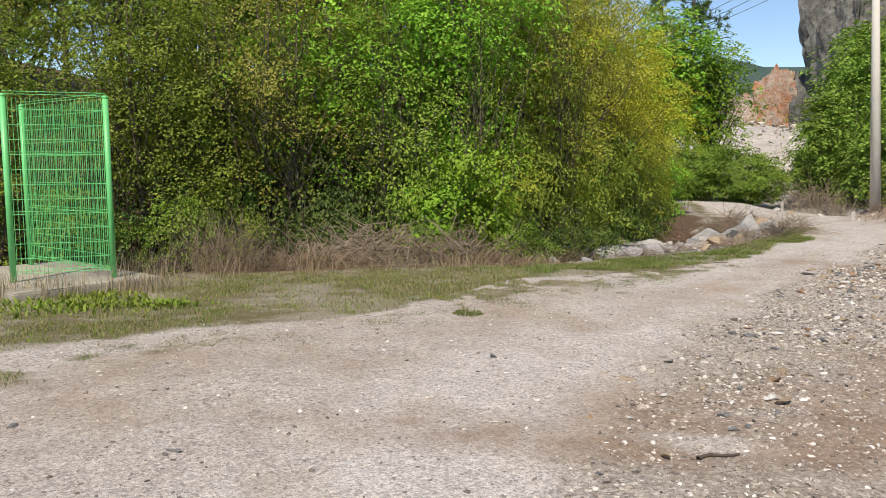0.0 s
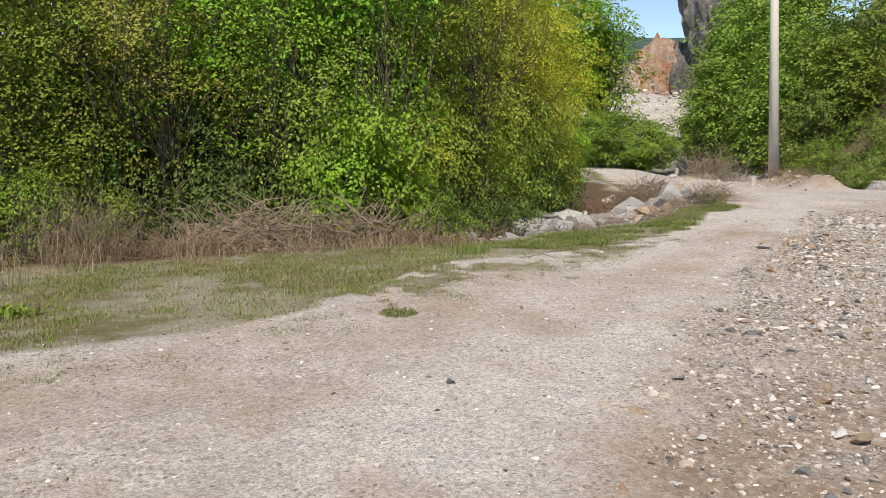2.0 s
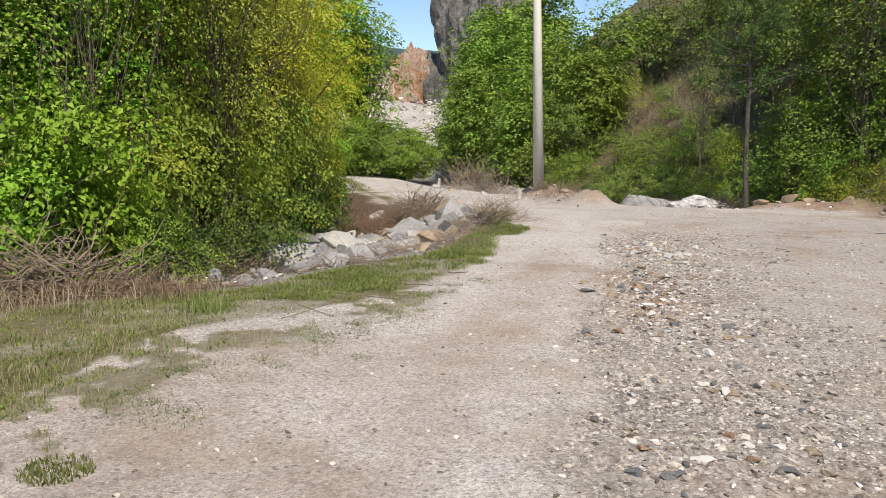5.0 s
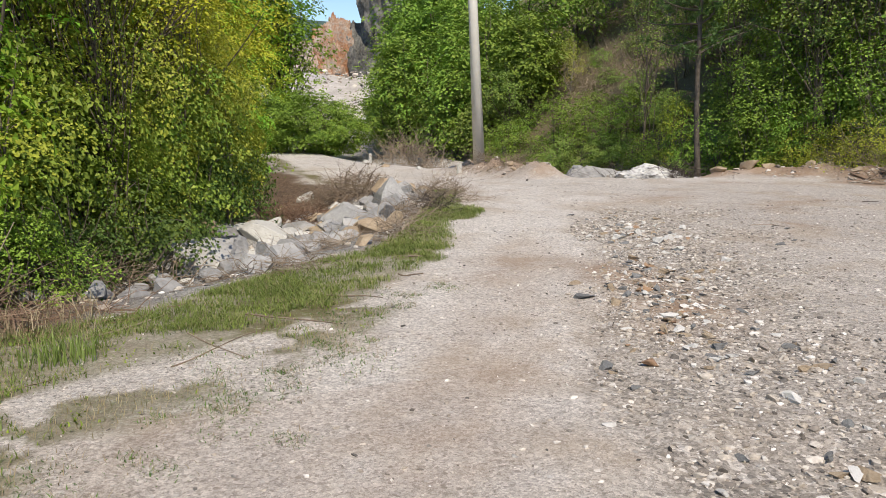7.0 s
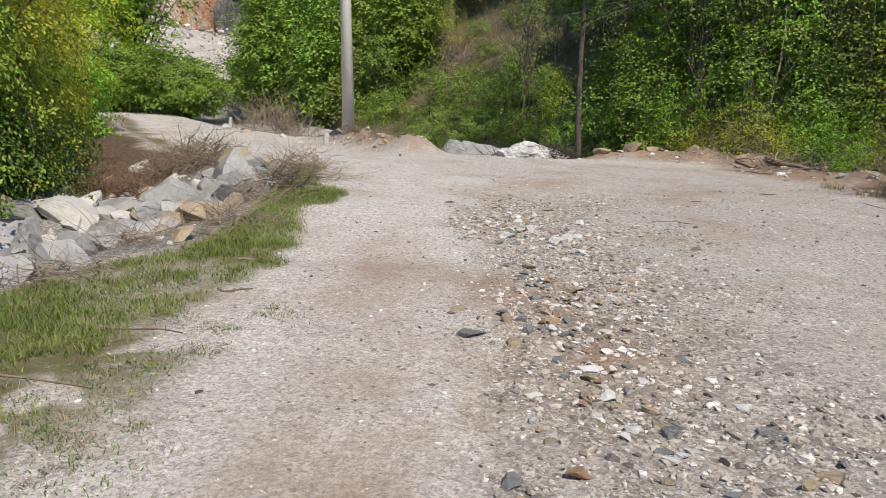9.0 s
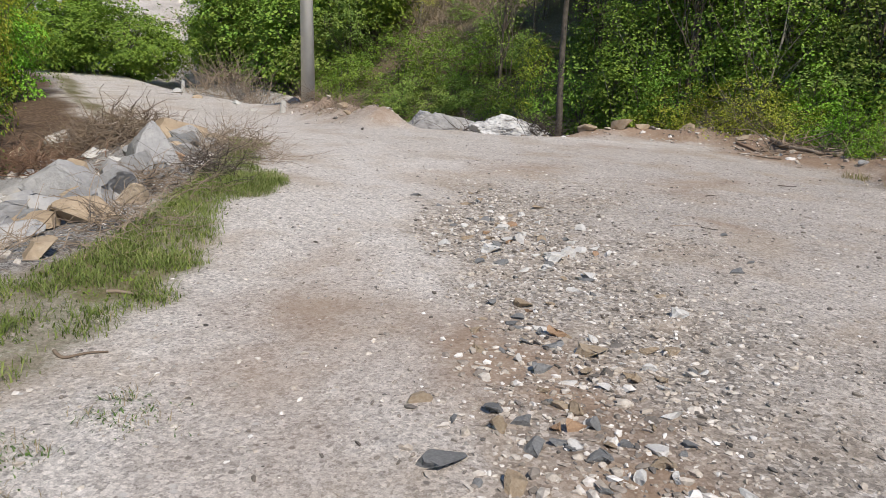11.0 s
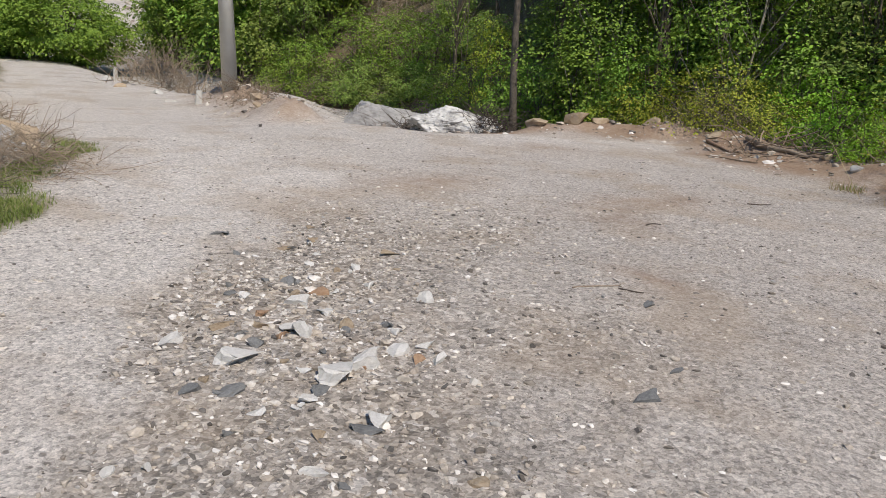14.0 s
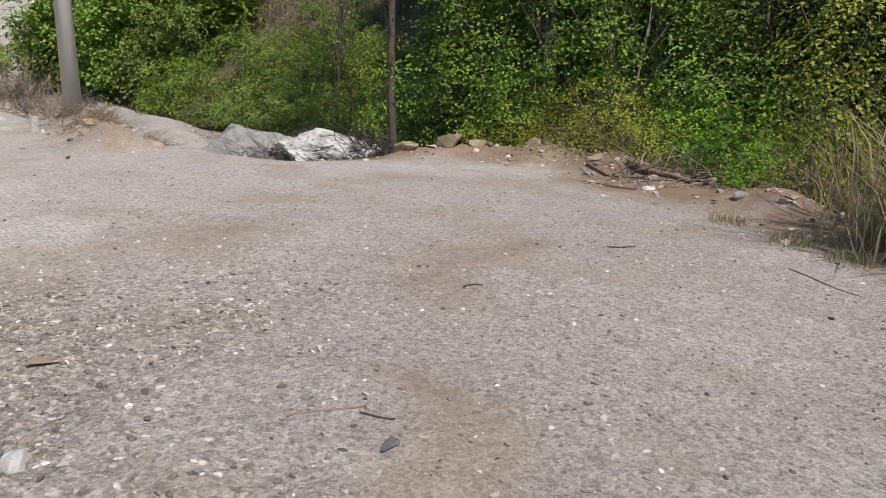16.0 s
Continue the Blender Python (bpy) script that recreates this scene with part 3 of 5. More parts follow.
def make_pine(name, label, seed, tall, clear, reach, r0, tufts_per=9):
    """A pine: straight dark trunk, whorls of boughs, tufts of long needles."""
    rng = np.random.default_rng(seed)
    tree = thing(name, label, "pine tree")
    stem = bent(rng, np.array([0, 0, -0.3]), np.array([0.25, 0.1, tall]), 12, 0.10)
    lines, radii, tips = [], [], []
    for z in np.arange(clear, tall - 0.2, 0.42):
        f = (z - clear) / (tall - clear)
        for a in rng.uniform(0, 6.28, rng.integers(3, 6)):
            length = reach * (1.05 - 0.8 * f) * rng.uniform(0.55, 1.1)
            o = stem[int(np.clip((z + 0.3) / (tall + 0.3) * 11, 0, 11))]
            o = np.array([o[0], o[1], z])
            e = o + np.array([math.cos(a) * length, math.sin(a) * length, length * rng.uniform(0.1, 0.5)])
            ln = bent(rng, o, e, 8, 0.10)
            lines.append(ln)
            radii.append(np.linspace(0.035 * (1.2 - f), 0.006, 8))
            for t in rng.uniform(0.3, 1.0, tufts_per):
                q = ln[int(t * 7)] + rng.normal(size=3) * np.array([0.22, 0.22, 0.10]) * length * 0.5
                tips.append(q)
    w1 = tubes(stem[None], np.linspace(r0, r0 * 0.25, 12)[None], 9)
    w2 = tubes(np.array(lines), np.array(radii), 4)
    put("trunk", array_mesh("trunk", *w1, True), BARK_PINE, tree)
    put("branchwork", array_mesh("branchwork", *w2, True), BARK_PINE, tree)
    tips = np.array(tips)
    k = 11
    C = np.repeat(tips, k, 0)
    D = rng.normal(size=C.shape) + np.array([0, 0, 0.55])
    D /= np.linalg.norm(D, axis=1, keepdims=True)
    S = np.cross(D, rng.normal(size=C.shape))
    S /= np.linalg.norm(S, axis=1, keepdims=True)
    L = rng.uniform(0.13, 0.24, len(C))[:, None]
    V = np.stack([C - S * 0.016, C + S * 0.016, C + D * L], 1).reshape(-1, 3)
    put("crown", array_mesh("crown", V, np.arange(len(V)).reshape(-1, 3)), NEEDLES, tree)
    return tree


rngp = np.random.default_rng(41)


def spread_out(masters, places):
    """The first place of each kind takes the master itself, later ones copies. places: x, y, size, kind, tall."""
    used = set()
    for x, y, s, k, tall in places:
        m = placed(x, y, gz(x, y) - 0.06, rngp.uniform(0, 6.28), s, tall, rngp.normal() * 0.05)
        if k in used:
            copy_thing(masters[k], m)
        else:
            masters[k].matrix_basis = m
            used.add(k)


# thicket along the stream
near = [
    make_tree("thicket_tree", "leafy fresh green young tree in the streamside thicket", "tree", LEAF_FRESH, 1, 1.9, 2.7, 3.0, 62, 190, 0.064, 0.06, 0.72, stems=2),
    make_tree("thicket_tree", "dense mid-green young tree in the streamside thicket", "tree", LEAF_MIX, 2, 1.8, 2.7, 3.0, 62, 190, 0.06, 0.055, 0.72, stems=3),
    make_tree("yellow_green_tree", "rounded yellow-green tree with young spring leaves", "tree", LEAF_YELLOW, 3, 2.1, 2.7, 3.1, 80, 200, 0.054, 0.065, 0.66, shell=0.33, stems=2),
    make_tree("oak_tree", "oak with thin tan-green young leaves and bare twigs", "tree", LEAF_TAN, 4, 2.0, 2.8, 3.2, 62, 165, 0.055, 0.06, 0.7, share=0.9, stems=2),
    make_tree("shrub", "broad-leaved bright green shrub at the thicket's edge", "shrub", LEAF_FRESH, 5, 1.0, 0.95, 0.95, 34, 130, 0.064, 0.02, 0.46, stems=4),
    make_tree("shrub", "mid-green shrub with mixed leaves at the thicket's edge", "shrub", LEAF_MIX, 6, 1.05, 0.9, 0.85, 30, 150, 0.055, 0.02, 0.48, stems=4),
    # undershrub leaves darkened to stand in for the shade at the thicket's foot
    make_tree("shrub", "dark green low shrub, leaves darkened for the shade under trees", "shrub", LEAF_DARK_SHADE, 7, 1.0, 0.85, 0.8, 28, 130, 0.06, 0.02, 0.5, stems=4),
    make_tree("yellow_shrub", "tall olive-green shrub leafy down to the ground", "shrub", LEAF_OLIVE, 9, 1.15, 1.35, 1.3, 34, 200, 0.046, 0.022, 0.46, stems=5),
    make_tree("bare_tree", "slender grey tree with sparse spring leaves", "tree", LEAF_MIX, 8, 1.5, 2.6, 3.6, 60, 34, 0.06, 0.04, 0.7, share=0.5),
]
F_, M_, Y_, O_, SF, SM, SD, SY, BT = range(9)
spread_out(near, [
    # front row, along the far bank of the stream
    (-8.5, 10.5, 1.0, M_, 1.0), (-6.6, 12.6, 1.05, M_, 1.0), (-5.3, 13.2, 1.0, M_, 1.0), (-4.2, 13.6, 0.95, O_, 1.1), (-3.2, 14.6, 1.1, F_, 1.05),
    (-1.9, 14.4, 1.0, M_, 1.0), (-1.0, 15.4, 1.2, F_, 1.1), (-0.5, 15.6, 1.05, F_, 1.0), (0.0, 17.2, 1.1, O_, 1.0), (1.1, 17.5, 1.05, O_, 1.0),
    (1.0, 19.2, 1.15, Y_, 1.05), (2.0, 20.0, 1.05, Y_, 0.95), (1.3, 22.1, 1.15, O_, 1.0), (2.4, 23.4, 1.0, Y_, 1.05), (2.5, 26.1, 1.1, Y_, 1.1), (3.0, 30.1, 1.1, F_, 1.1),
    (4.6, 33.5, 1.1, Y_, 1.0), (5.2, 38.0, 1.1, F_, 1.1), (6.2, 43.0, 1.0, F_, 1.0),
    (-7.6, 13.4, 0.8, BT, 1.2), (-2.6, 15.6, 0.9, BT, 1.2), (0.9, 17.4, 0.9, BT, 1.2), (-5.9, 14.6, 1.0, M_, 0.9), (-9.6, 12.4, 1.0, M_, 0.9), (-4.6, 15.2, 1.0, M_, 0.9),
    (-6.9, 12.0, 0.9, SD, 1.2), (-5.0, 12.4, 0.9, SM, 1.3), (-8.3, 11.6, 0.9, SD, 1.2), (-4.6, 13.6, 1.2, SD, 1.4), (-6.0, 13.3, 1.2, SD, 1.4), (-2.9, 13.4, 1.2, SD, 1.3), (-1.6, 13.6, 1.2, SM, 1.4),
    # second row, up the bank
    (-10.5, 14.0, 1.2, O_, 1.2), (-8.2, 14.6, 1.2, M_, 1.2), (-6.8, 16.4, 1.3, M_, 1.2), (-5.0, 17.0, 1.3, O_, 1.2), (-3.4, 17.6, 1.3, M_, 1.2), (-1.6, 18.6, 1.3, F_, 1.2),
    (-0.2, 19.6, 1.3, O_, 1.2), (-0.5, 23.0, 1.35, F_, 1.2), (0.5, 26.6, 1.3, O_, 1.2), (1.6, 31.0, 1.3, Y_, 1.2), 
    (-5.5, 21.0, 1.4, M_, 1.25), (-2.5, 23.0, 1.4, M_, 1.25), (-13.0, 9.5, 1.2, M_, 1.1), (2.5, 36.0, 1.4, M_, 1.1), 
    # tall shrubs facing the stream
    (0.1, 14.2, 1.0, SY, 1.1), (0.8, 15.4, 1.2, SM, 1.5), (1.3, 16.7, 1.0, SY, 1.3), (1.9, 17.9, 1.2, SM, 1.4), (2.5, 19.4, 1.1, SY, 1.3), (2.9, 21.2, 1.2, SM, 1.5), (3.2, 23.2, 1.1, SY, 1.4), (0.3, 16.6, 1.2, SY, 1.7),
    (1.2, 18.6, 1.2, SY, 1.7), (3.8, 26, 1.2, SY, 1.5), (4.3, 30, 1.2, SY, 1.5), (-0.3, 14.0, 0.85, BT, 1.3), (-2.2, 13.5, 0.8, BT, 1.3), (1.4, 16.0, 0.85, BT, 1.3), (2.3, 18.6, 0.9, BT, 1.3), (-3.6, 13.2, 0.8, BT, 1.3),
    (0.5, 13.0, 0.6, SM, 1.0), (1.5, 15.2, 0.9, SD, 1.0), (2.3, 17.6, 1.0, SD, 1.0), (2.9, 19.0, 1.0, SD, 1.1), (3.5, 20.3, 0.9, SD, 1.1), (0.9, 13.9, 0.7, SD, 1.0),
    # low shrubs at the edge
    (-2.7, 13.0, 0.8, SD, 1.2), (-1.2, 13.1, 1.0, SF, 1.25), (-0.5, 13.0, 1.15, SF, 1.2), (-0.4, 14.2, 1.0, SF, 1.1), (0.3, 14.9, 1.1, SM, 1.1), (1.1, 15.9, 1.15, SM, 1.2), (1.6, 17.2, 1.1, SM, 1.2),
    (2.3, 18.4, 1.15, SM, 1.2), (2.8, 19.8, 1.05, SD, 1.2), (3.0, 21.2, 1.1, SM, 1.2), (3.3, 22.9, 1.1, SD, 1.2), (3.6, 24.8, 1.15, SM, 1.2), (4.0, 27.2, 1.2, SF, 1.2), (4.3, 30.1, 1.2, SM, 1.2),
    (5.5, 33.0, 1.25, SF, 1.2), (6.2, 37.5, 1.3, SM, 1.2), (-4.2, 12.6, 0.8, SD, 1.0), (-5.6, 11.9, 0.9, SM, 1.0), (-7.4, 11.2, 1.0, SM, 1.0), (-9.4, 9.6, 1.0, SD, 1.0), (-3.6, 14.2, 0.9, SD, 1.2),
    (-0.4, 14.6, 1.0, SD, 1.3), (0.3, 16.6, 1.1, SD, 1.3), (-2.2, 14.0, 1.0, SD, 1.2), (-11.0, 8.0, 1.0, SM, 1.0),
])

# bush and trees beyond the bend of the track
far_bush = make_tree("roadside_bush", "rounded dark and bright green bush beyond the track's bend", "bush", LEAF_SLOPE, 21, 3.2, 1.9, 1.75, 200, 140, 0.125, 0.06, 0.8, shell=0.25, stems=4)
far_bush.matrix_basis = placed(12.3, 50.0, gz(12.3, 50.0) - 0.1)
copy_thing(far_bush, placed(9.3, 52.5, gz(9.3, 52.5) - 0.1, 2.0, 1.0))
far_tree = make_tree("tall_tree", "tall bright green broad-leaved tree beyond the track", "tree", LEAF_FRESH, 22, 2.8, 4.6, 6.2, 190, 55, 0.20, 0.16, 1.1)
far_tree.matrix_basis = placed(11.4, 57.0, gz(11.4, 57.0), 0.4, 1.15)
copy_thing(far_tree, placed(7.6, 55.0, gz(7.6, 55.0), 2.4, 1.15))

slope_tree = make_tree("slope_tree", "tall dense green tree on the wooded slope", "tree", LEAF_SLOPE, 23, 2.9, 3.9, 5.0, 80, 80, 0.23, 0.15, 1.1)
slope_tree.matrix_basis = placed(17.6, 50, gz(17.6, 50), 0.4, 0.85)
for x, y, s, r in ((20.9, 54, 1.1, 1.0), (22.6, 60, 1.3, 2.0), (25.5, 68, 1.4, 2.6), (28.5, 76, 1.5, 0.9), (24.5, 57, 1.3, 3.6), (18.6, 44, 0.8, 3.0), (21.2, 49, 0.9, 4.0), (23.5, 63, 1.0, 5.0), (20.5, 40, 0.8, 0.3),
                   (-16, 21, 1.2, 1.5), (-11.5, 23.5, 1.3, 0.2), (-7.5, 26, 1.3, 2.2), (-2.5, 28, 1.3, 4.4), (-19, 14, 1.2, 3.3), (-22, 24, 1.4, 5.2), (1.0, 36, 1.2, 0.8), (-12, 30, 1.4, 2.9)):
    copy_thing(slope_tree, placed(x, y, gz(x, y) - 0.1, r, s))

# pines
pine = make_pine("pine_tree", "tall dark pine with a bare lower trunk", 31, 9.5, 3.9, 2.1, 0.095, 14)
pine.matrix_basis = Matrix.Translation((17.15, 23.5, gz(17.15, 23.5))) @ Euler((0, radians(-3.2), 0)).to_matrix().to_4x4()
for x, y, s, r in ((10.8, 61.5, 2.0, 1.0), (8.6, 60, 1.6, 2.2), (4.5, 60, 1.4, 3.0), (-9.0, 16.2, 0.95, 2.0), (-6.0, 18.8, 1.0, 4.0), (-11.5, 17.5, 1.1, 5.0), (-7.6, 17.0, 1.05, 1.2), (-10.2, 19.4, 1.2, 3.1), (-4.4, 20.4, 1.15, 0.5), (-12.8, 15.0, 1.15, 2.7), (-8.4, 20.8, 1.3, 5.5), (19.6, 21.6, 0.95, 2.5), (21.5, 24.5, 1.0, 0.7)):
    copy_thing(pine, placed(x, y, gz(x, y) - 0.1, r, s))

# wooded hillside
hill = [
    make_tree("hillside_tree", "leafy green tree on the wooded slope", "tree", LEAF_HILL, 51, 1.9, 2.4, 3.2, 50, 95, 0.098, 0.06, 0.85),
    make_tree("hillside_tree", "fresh green tree on the wooded slope", "tree", LEAF_SLOPE, 52, 1.8, 2.5, 3.3, 50, 95, 0.095, 0.05, 0.85, bark=BARK_PALE),
    make_tree("hillside_tree", "tan and green oak on the wooded slope", "tree", LEAF_TAN, 53, 1.8, 2.3, 3.4, 44, 70, 0.085, 0.045, 0.8, bark=BARK_PALE, share=0.8),
    make_tree("hillside_shrub", "low mid-green shrub at the foot of the slope", "shrub", LEAF_HILL, 54, 1.4, 1.1, 1.0, 44, 85, 0.085, 0.025, 0.55, shell=0.22, stems=3),
    make_tree("hillside_shrub", "low fresh green shrub at the foot of the slope", "shrub", LEAF_SLOPE, 55, 1.3, 1.1, 1.0, 44, 85, 0.08, 0.025, 0.55, shell=0.22, stems=3),
    make_tree("hillside_tree", "dark green slope tree with the wood's shade in its leaf colour", "tree", LEAF_DARK_SHADE, 56, 1.9, 2.5, 3.2, 52, 90, 0.10, 0.06, 0.85),
    make_tree("far_slope_tree", "green tree far up the wooded slope", "tree", LEAF_HILL, 57, 1.9, 2.5, 2.3, 46, 50, 0.16, 0.07, 0.9, share=0.25),
    make_tree("far_slope_tree", "fresh green tree far up the wooded slope", "tree", LEAF_SLOPE, 58, 1.9, 2.4, 2.2, 46, 50, 0.155, 0.07, 0.9, share=0.25),
    make_tree("slender_tree", "slender grey-trunked tree with thin leaves on the slope", "tree", LEAF_HILL, 59, 1.3, 2.4, 4.6, 46, 40, 0.085, 0.05, 0.7, share=0.9),
]
places = []
for (ax, ay), (bx, by) in zip(HILL_TOE[1:], HILL_TOE[2:13]):
    seg = math.hypot(bx - ax, by - ay)
    nxv, nyv = (by - ay) / seg, -(bx - ax) / seg
    for row, (d0, step) in enumerate(((0.4, 1.6), (2.3, 1.9), (4.6, 2.1), (7.4, 2.4), (10.8, 2.9), (15, 3.6), (21, 5.0))):
        if 12 < ay < 30 and row in (1, 2):
            step *= 0.75
        n = max(1, int(round(seg / step)))
        if row > 4 or (row > 3 and not 24 < ay < 42):
            continue
        for i in range(n):
            t = (i + rngp.uniform(0.1, 0.9)) / n
            d = d0 + rngp.normal() * 0.5
            x, y = ax + (bx - ax) * t + nxv * d, ay + (by - ay) * t + nyv * d
            if y < 8.5:
                continue
            if row == 0:
                k, s = (3 if rngp.random() < 0.55 else 4), rngp.uniform(0.8, 1.15)
            else:
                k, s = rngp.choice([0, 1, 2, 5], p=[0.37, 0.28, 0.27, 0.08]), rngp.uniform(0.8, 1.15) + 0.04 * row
                # more dark-leaved trees here, their colour standing in for the slope's shade
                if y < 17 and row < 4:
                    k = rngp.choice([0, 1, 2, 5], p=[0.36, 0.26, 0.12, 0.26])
                if row == 1:
                    k = k if rngp.random() < 0.5 else rngp.choice([3, 4])
            if y > 41 or row > 3:
                k = 6 if rngp.random() < 0.55 else 7
            if math.hypot(x - 22.8, y - 37.6) < 2.9:
                continue
            if 25 < y < 35.5 and x < 21.8:
                k, s = rngp.choice([3, 4]), s * 0.9
            places.append((x, y, s, int(k), rngp.uniform(0.9, 1.2)))
places += [(20.2, 17.4, 1.0, 0, 1.0), (21.0, 20.0, 1.1, 1, 1.0), (22.6, 18.4, 1.15, 2, 1.0), (19.7, 19.4, 1.0, 3, 1.3), (20.4, 15.4, 1.0, 5, 1.0), (22.0, 16.6, 1.1, 0, 1.1),
           (24.0, 20.4, 1.2, 1, 1.1), (23.4, 22.8, 1.1, 0, 1.1), (21.4, 22.4, 1.0, 4, 1.5), (19.4, 16.0, 1.0, 4, 1.3), (21.2, 18.4, 1.1, 3, 1.6), (24.6, 17.4, 1.2, 5, 1.1),
           (19.2, 21.4, 1.0, 8, 1.1), (19.9, 20.3, 0.9, 8, 1.15), (20.6, 18.6, 1.0, 8, 1.05), (19.3, 24.6, 0.95, 8, 1.1), (18.8, 28.4, 0.9, 8, 1.0), (21.8, 30.5, 1.0, 8, 1.0), (20.4, 13.6, 1.0, 5, 1.2),
           (19.6, 12.2, 1.0, 5, 1.1), (21.6, 14.8, 1.2, 5, 1.2), (18.6, 26.2, 0.8, 3, 1.0), (18.0, 31.4, 0.9, 3, 1.0), (22.6, 36.4, 0.6, 3, 0.8), (23.6, 38.6, 0.6, 4, 0.8), (21.4, 35.4, 0.55, 4, 0.9), (24.4, 36.6, 0.6, 3, 1.0), (22.0, 38.8, 0.5, 2, 0.9),
           (18.9, 22.8, 0.75, 1, 0.85), (18.6, 21.2, 0.8, 4, 1.3), (19.2, 19.2, 0.75, 1, 0.9), (18.5, 24.4, 0.8, 4, 1.4), (19.4, 17.6, 0.75, 0, 0.85), (20.4, 21.8, 0.9, 1, 1.0), (20.2, 24.2, 0.85, 0, 1.0)]
spread_out(hill, places)

# shrubs standing at the back edge of the lot
edge_shrubs = [
    make_tree("round_shrub", "rounded bright green shrub at the lot's edge", "shrub", LEAF_FRESH, 71, 0.75, 0.8, 0.85, 55, 55, 0.055, 0.02, 0.35, stems=4),
    make_tree("olive_shrub", "loose olive-yellow shrub with thin twigs", "shrub", LEAF_OLIVE, 72, 1.0, 0.75, 0.65, 60, 54, 0.045, 0.012, 0.4, stems=5, share=0.7),
    make_tree("sparse_tree", "slender sparse yellow-green sapling by the reeds", "tree", LEAF_OLIVE, 73, 0.9, 1.4, 1.8, 50, 44, 0.055, 0.022, 0.45, stems=2, share=0.45),
]
spread_out(edge_shrubs, [(17.4, 16.2, 1.0, 0, 1.0), (17.3, 18.3, 1.0, 1, 1.0), (18.0, 19.6, 1.0, 1, 1.1), (17.3, 17.2, 0.8, 1, 0.9), (17.6, 20.9, 0.9, 1, 1.0), (16.9, 14.4, 1.1, 2, 1.1), (16.9, 12.9, 0.8, 2, 1.2),
                         (18.9, 22.3, 0.9, 0, 1.2), (16.2, 15.0, 0.55, 0, 0.9), (17.2, 15.2, 0.8, 1, 1.2), (18.4, 20.6, 1.1, 1, 1.3), (18.4, 17.4, 1.1, 0, 1.3), (18.0, 15.2, 1.0, 1, 1.5), (17.9, 26.0, 0.8, 2, 1.15)])


# ---- stones ----
def ico(sub):
    bm = bmesh.new()
    bmesh.ops.create_icosphere(bm, subdivisions=sub, radius=1.0)
    V = np.array([v.co[:] for v in bm.verts])
    F = np.array([[v.index for v in f.verts] for f in bm.faces])
    bm.free()
    return V, F


ICO1, ICO2, ICO3 = ico(1), ico(2), ico(4)


def rock_shape(rng, cuts=9, unit=ICO2, depth=(0.45, 0.85), grain=0.03):
    """A stone broken along flat faces."""
    V, F = unit[0].copy(), unit[1]
    for _ in range(cuts):
        n = rng.normal(size=3)
        n /= np.linalg.norm(n)
        over = np.clip(V @ n - rng.uniform(*depth), 0, None)
        V -= over[:, None] * n
    V += rng.normal(size=V.shape) * grain
    return V / np.abs(V).max(axis=0), F


def boulder(name, label, mat, at, size, seed, turn=0.0, tilt=0.15, unit=ICO3, cuts=15, group="", category="boulder"):
    rng = np.random.default_rng(seed)
    V, F = rock_shape(rng, cuts, unit, (0.30, 0.72), 0.006)
    m = Matrix.Translation(at) @ Euler((rng.normal() * tilt, rng.normal() * tilt, turn)).to_matrix().to_4x4()
    ob = put(name, array_mesh(name, V * np.array(size), F), mat)
    ob.matrix_basis = m
    return tagged(ob, label, category, group)


rngs = np.random.default_rng(77)
KINDS = ((ROCK_GREY, "grey limestone boulder lying in the stream bed"), (ROCK_WHITE, "white limestone boulder lying in the stream bed"), (ROCK_TAN, "tan broken boulder lying in the stream bed"), (ROCK_RUST, "rusty broken boulder lying in the stream bed"), (ROCK_SLATE, "dark blue-grey boulder lying in the stream bed"))
